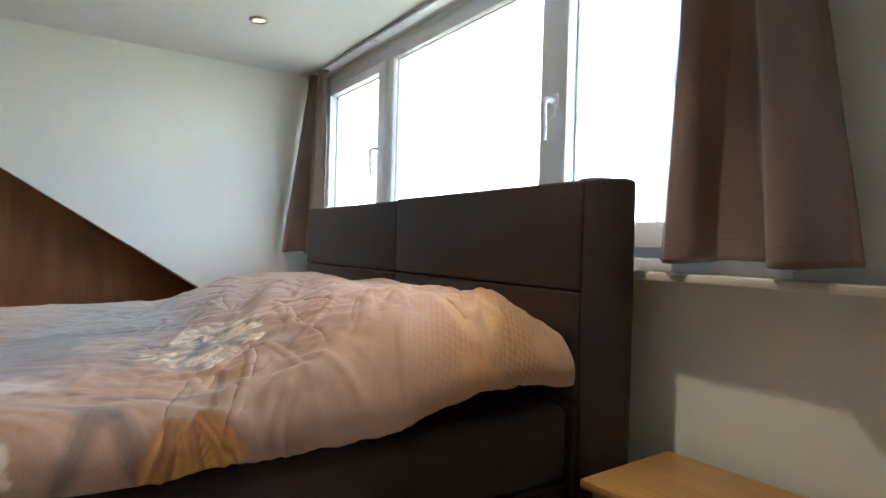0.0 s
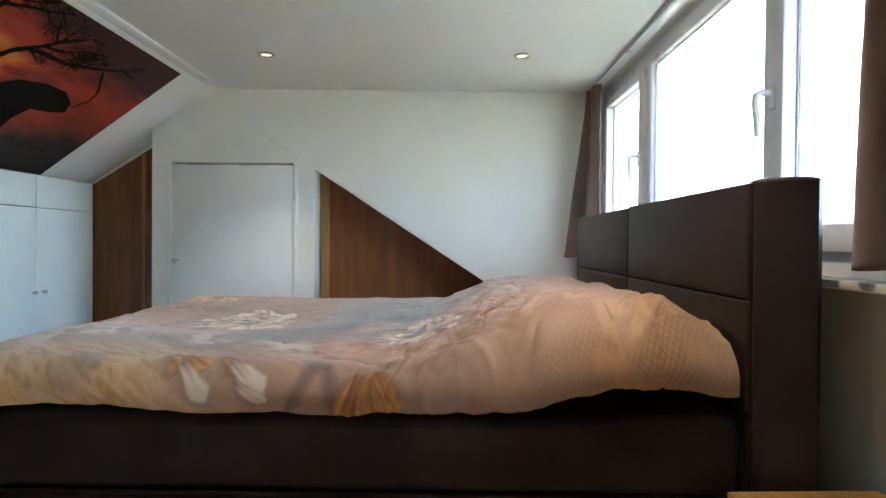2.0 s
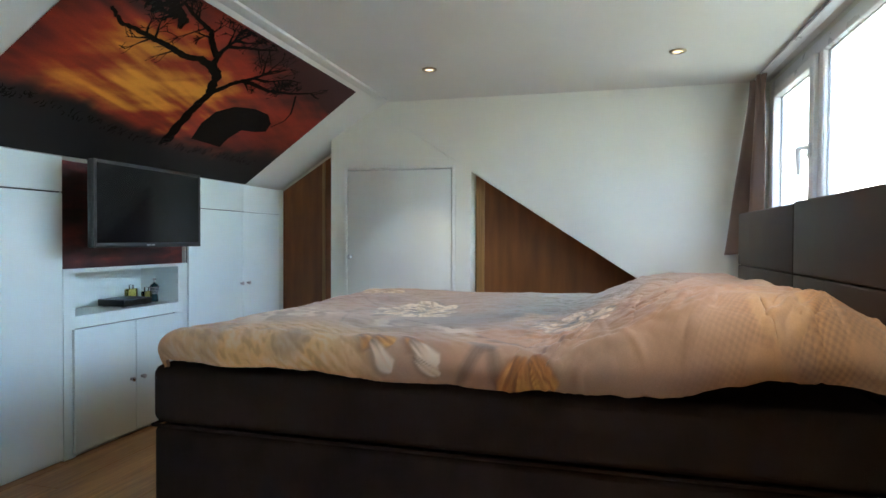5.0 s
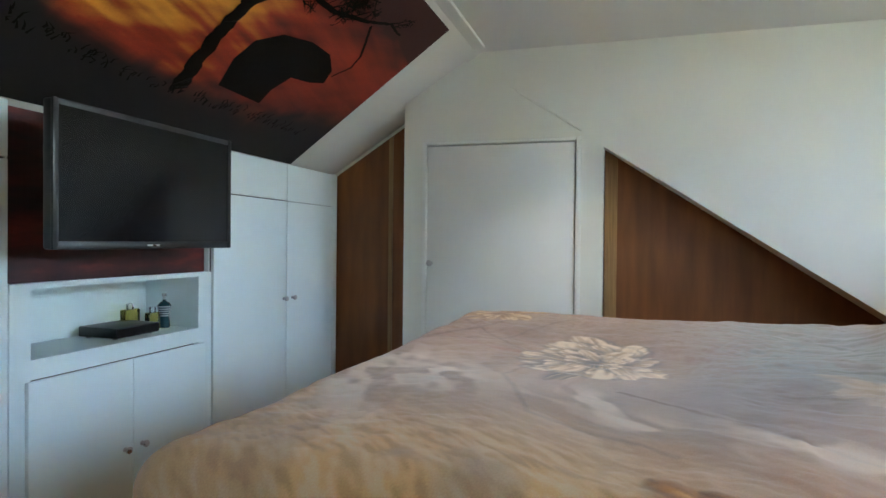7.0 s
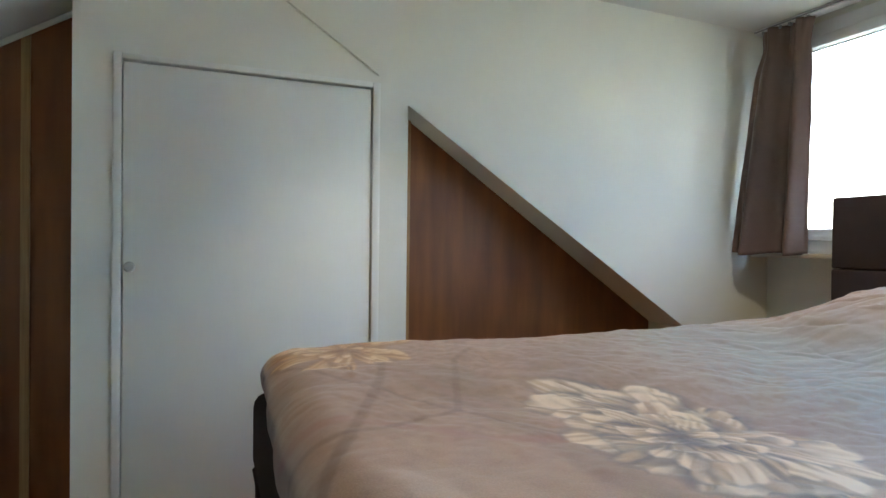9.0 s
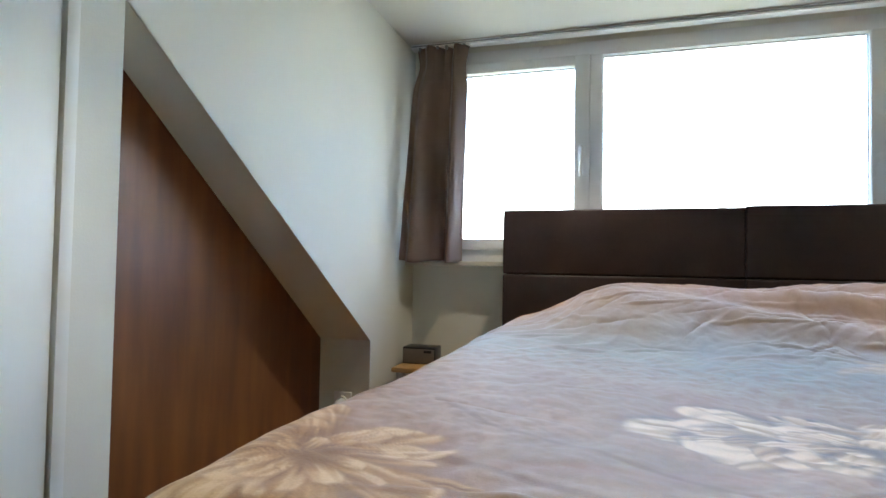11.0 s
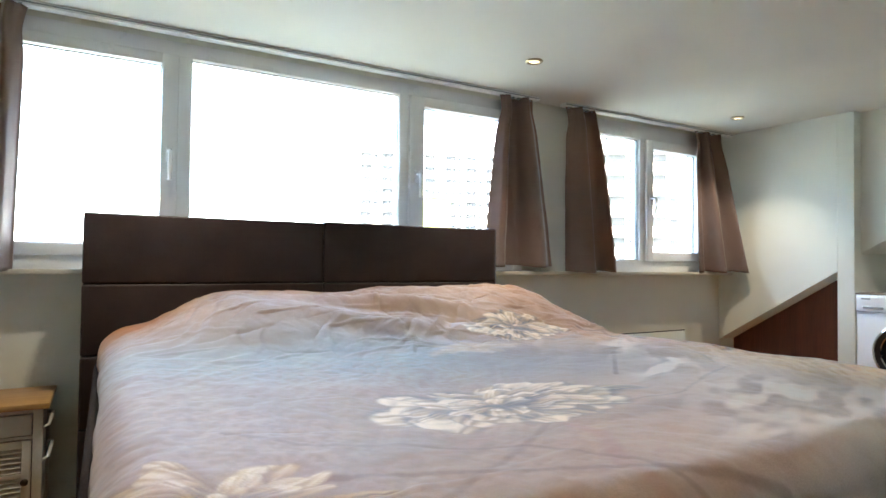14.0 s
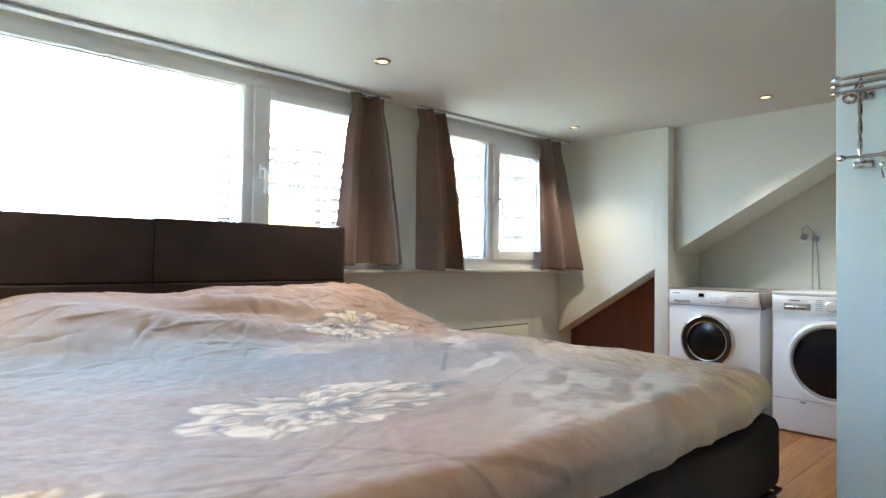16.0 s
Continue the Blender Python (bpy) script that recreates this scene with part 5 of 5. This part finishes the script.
# cloth on the washing machine
cv, cu = np.meshgrid(np.linspace(0, 1, 40), np.linspace(0, 1, 60), indexing="ij")
lx, ly = -0.012 + 0.625 * cu, -0.004 + 0.475 * cv
lz = 0.842 + 0.006 * fractal(lx * 14, ly * 14, 5, 3) - step(0.592, 0.613, lx) * (0.07 + 0.05 * (1 - cv))
cov = thing("machine_cover", (0, 0, 0), "grey-brown cloth cover lying on the washing machine", "cloth cover", m=pose(4.63, -0.915, 0, 0, 0, -90))
o = new("cloth", sheet_mesh("cloth", np.stack([lx, ly, lz], -1), None, M_COVER))
o.parent = cov
s = o.modifiers.new("thickness", "SOLIDIFY")
s.thickness = 0.008

for k, (y, z) in enumerate(((-1.622, 1.20), (-1.690, 1.185))):
    w = thing("wall_socket", (5.12, y, z), "white round wall socket with a plug and grey cord", "socket", "laundry sockets")
    part("plate", lathe(bmesh.new(), [(0, 0.0), (0.036, 0.0), (0.036, 0.006), (0.030, 0.012), (0, 0.012)], pose(5.12, y, z, 0, -90, 0), 24), M_PVC, w)
    part("plug", lathe(bmesh.new(), [(0, 0.010), (0.022, 0.010), (0.022, 0.030), (0.012, 0.045), (0, 0.046)], pose(5.12, y, z, 0, -90, 0), 18), M_GREYP, w, "grey plug")
    pts = [(5.07, y, z), (5.05, y, z + 0.05), (5.06, y - 0.03 * (k == 0), z + 0.075 - 0.06 * k), (5.09, y - 0.055 * (k == 0), z + 0.03), (5.105, y - 0.05 + 0.04 * k, z - 0.08), (5.108, y - 0.045 + 0.03 * k, z - 0.25), (5.108, y - 0.05 + 0.03 * k, 0.70)]
    part("cord", tube(bmesh.new(), pts, 0.004, 6), M_CABLE_W, w, "grey cord")

# ---- coat rack ----
rack = thing("coat_rack", (0, 0, 0), "nickel wall rack with a barred hat shelf and hooks below", "coat rack", m=pose(0, 0.022, -0.008))
ball = [(0, -0.013), (0.008, -0.011), (0.013, 0.0), (0.009, 0.010), (0, 0.014)]
for k, (bx, bz) in enumerate(((2.995, 1.650), (2.940, 1.612), (2.885, 1.574))):
    rod = part("shelf_bar", tube(bmesh.new(), [(bx, -2.365 - 0.0125 * k, bz), (bx, -3.10, bz)], 0.007, 10), M_CHROME, rack)
    part("finial", lathe(bmesh.new(), [(0.0, -0.016), (0.010, -0.012), (0.014, 0.0), (0.010, 0.010), (0.005, 0.016), (0.007, 0.030), (0.004, 0.042), (0.007, 0.05), (0, 0.052)], pose(bx, -2.335 - 0.0125 * k, bz, 90, 0, 0), 16), M_CHROME, rod, "ball finial")
for yb in (-2.405, -3.05):
    part("wall_plate", B(3.028, 3.052, yb - 0.03, yb + 0.03, 1.575, 1.605, 0.004), M_CHROME, rack)
    part("shelf_arm", tube(bmesh.new(), [(3.045, yb, 1.590), (2.993, yb, 1.636), (2.940, yb, 1.599), (2.882, yb, 1.560)], 0.006, 8), M_CHROME, rack)
    part("arm_loop", tube(bmesh.new(), arc((2.864, yb, 1.548), 0.017, 0, 360, 20, (0.8, 0, -0.6), (0, 1, 0)), 0.006, 8), M_CHROME, rack, "open ring at the arm's tip")
    tw = bmesh.new()
    for ph in (0, math.pi):
        tube(tw, [(2.985 + 0.0035 * math.cos(ph + a), yb + 0.0035 * math.sin(ph + a), 1.63 - 0.25 * a / 13) for a in (13 * i / 60 for i in range(61))], 0.004, 6)
    part("twisted_rod", tw, M_CHROME, rack, "twisted upright")
    part("wall_plate", B(3.028, 3.052, yb - 0.03, yb + 0.03, 1.345, 1.372, 0.004), M_CHROME, rack)
    part("stay", tube(bmesh.new(), [(3.045, yb, 1.36), (2.985, yb, 1.378)], 0.006, 8), M_CHROME, rack)
low = part("hook_rail", tube(bmesh.new(), [(2.985, -2.365, 1.378), (2.985, -3.10, 1.378)], 0.007, 10), M_CHROME, rack)
part("finial", lathe(bmesh.new(), ball, pose(2.985, -2.352, 1.378, 90, 0, 0), 16), M_CHROME, low)
for k in range(5):
    y = -2.475 - 0.13 * k
    hk = part("hook", tube(bmesh.new(), [(2.985, y, 1.372), (2.982, y, 1.335), (2.970, y, 1.305), (2.950, y, 1.300), (2.935, y, 1.318), (2.930, y, 1.335)], 0.005, 8), M_CHROME, rack, "swivel coat hook")
    part("tip", lathe(bmesh.new(), [(0, -0.009), (0.007, -0.006), (0.009, 0), (0.007, 0.006), (0, 0.009)], pose(2.930, y, 1.338), 12), M_CHROME, hk)
    part("clamp", lathe(bmesh.new(), [(0.007, -0.010), (0.011, -0.009), (0.011, 0.009), (0.007, 0.010)], pose(2.985, y, 1.378, 90, 0, 0), 14), M_CHROME, hk)

# ---- outside ----
bm = bmesh.new()
box(bm, -2500, 2500, -2500, 2500, -9.2, -9.0)
solid("ground", bm, M_GROUND, "flat hazy ground far below the windows", "ground")


def tower(name, m, width, deep, floors, bays, storey, label):
    """A slab of flats: storeys of balconies with solid parapets before dark glass."""
    t = thing(name, (0, 0, 0), label, "apartment block", m=m)
    H = floors * storey
    part("wall", B(0, width, 0, deep, 0, H), M_TOWER, t)
    part("roof", B(-0.4, width + 0.4, -0.4, deep + 0.4, H, H + 0.9), M_TOWER, t)
    bw = width / bays
    bal = finish(B(0.15, bw - 0.15, -1.5, 0.0, 0.0, 1.15), "balcony", M_TOWER)
    win = finish(B(0.5, bw * 0.62, -0.06, 0.02, 1.2, storey - 0.25), "window", M_TOWER_D)
    win2 = finish(B(bw * 0.70, bw - 0.5, -0.06, 0.02, 1.3, storey - 0.5), "window", M_TOWER_D)
    for f in range(floors):
        for b in range(bays):
            for nm, me in (("balcony", bal), ("window", win), ("window", win2)):
                o = new(nm, me)
                o.parent = t
                o.location = (b * bw, 0, f * storey)
    return t


tower("apartment_block", pose(50, 62, -9, 0, 0, -38), 58, 12, 13, 11, 2.8, "pale high-rise apartment block with rows of white balconies")
tower("apartment_block", pose(52, 128, -9, 0, 0, -20), 46, 12, 14, 9, 2.8, "distant pale apartment block with rows of balconies")
yb = thing("low_building", (27, 50, -9), "lime-yellow flat-roofed building beyond the garden", "building")
part("wall", B(27.8, 30.4, 48, 56, -9, 7.5), M_YELLOW, yb)
part("roof", B(27.7, 30.5, 47.8, 56.2, 7.5, 7.7), M_TOWER, yb)

# ---- floor boards ----
bm = B(-0.4, 5.4, -4.4, 0.2, -0.12, -0.010)
floor = solid("floor", bm, M_GAP, "oak laminate floor of long boards", "floor")
PW, PL = 0.192, 1.285
plank = finish(box(bmesh.new(), 0.0006, PL - 0.0006, 0.0006, PW - 0.0006, -0.010, 0.0, 0.0012, 1), "plank", M_FLOOR)
for r in range(23):
    y = -4.25 + r * PW
    if y > 0.05:
        break
    x = -0.35 - (r * 0.43 % 1) * PL
    while x < 5.2:
        o = new("plank", plank)
        o.parent = floor
        o.location = (x, y, 0)
        x += PL
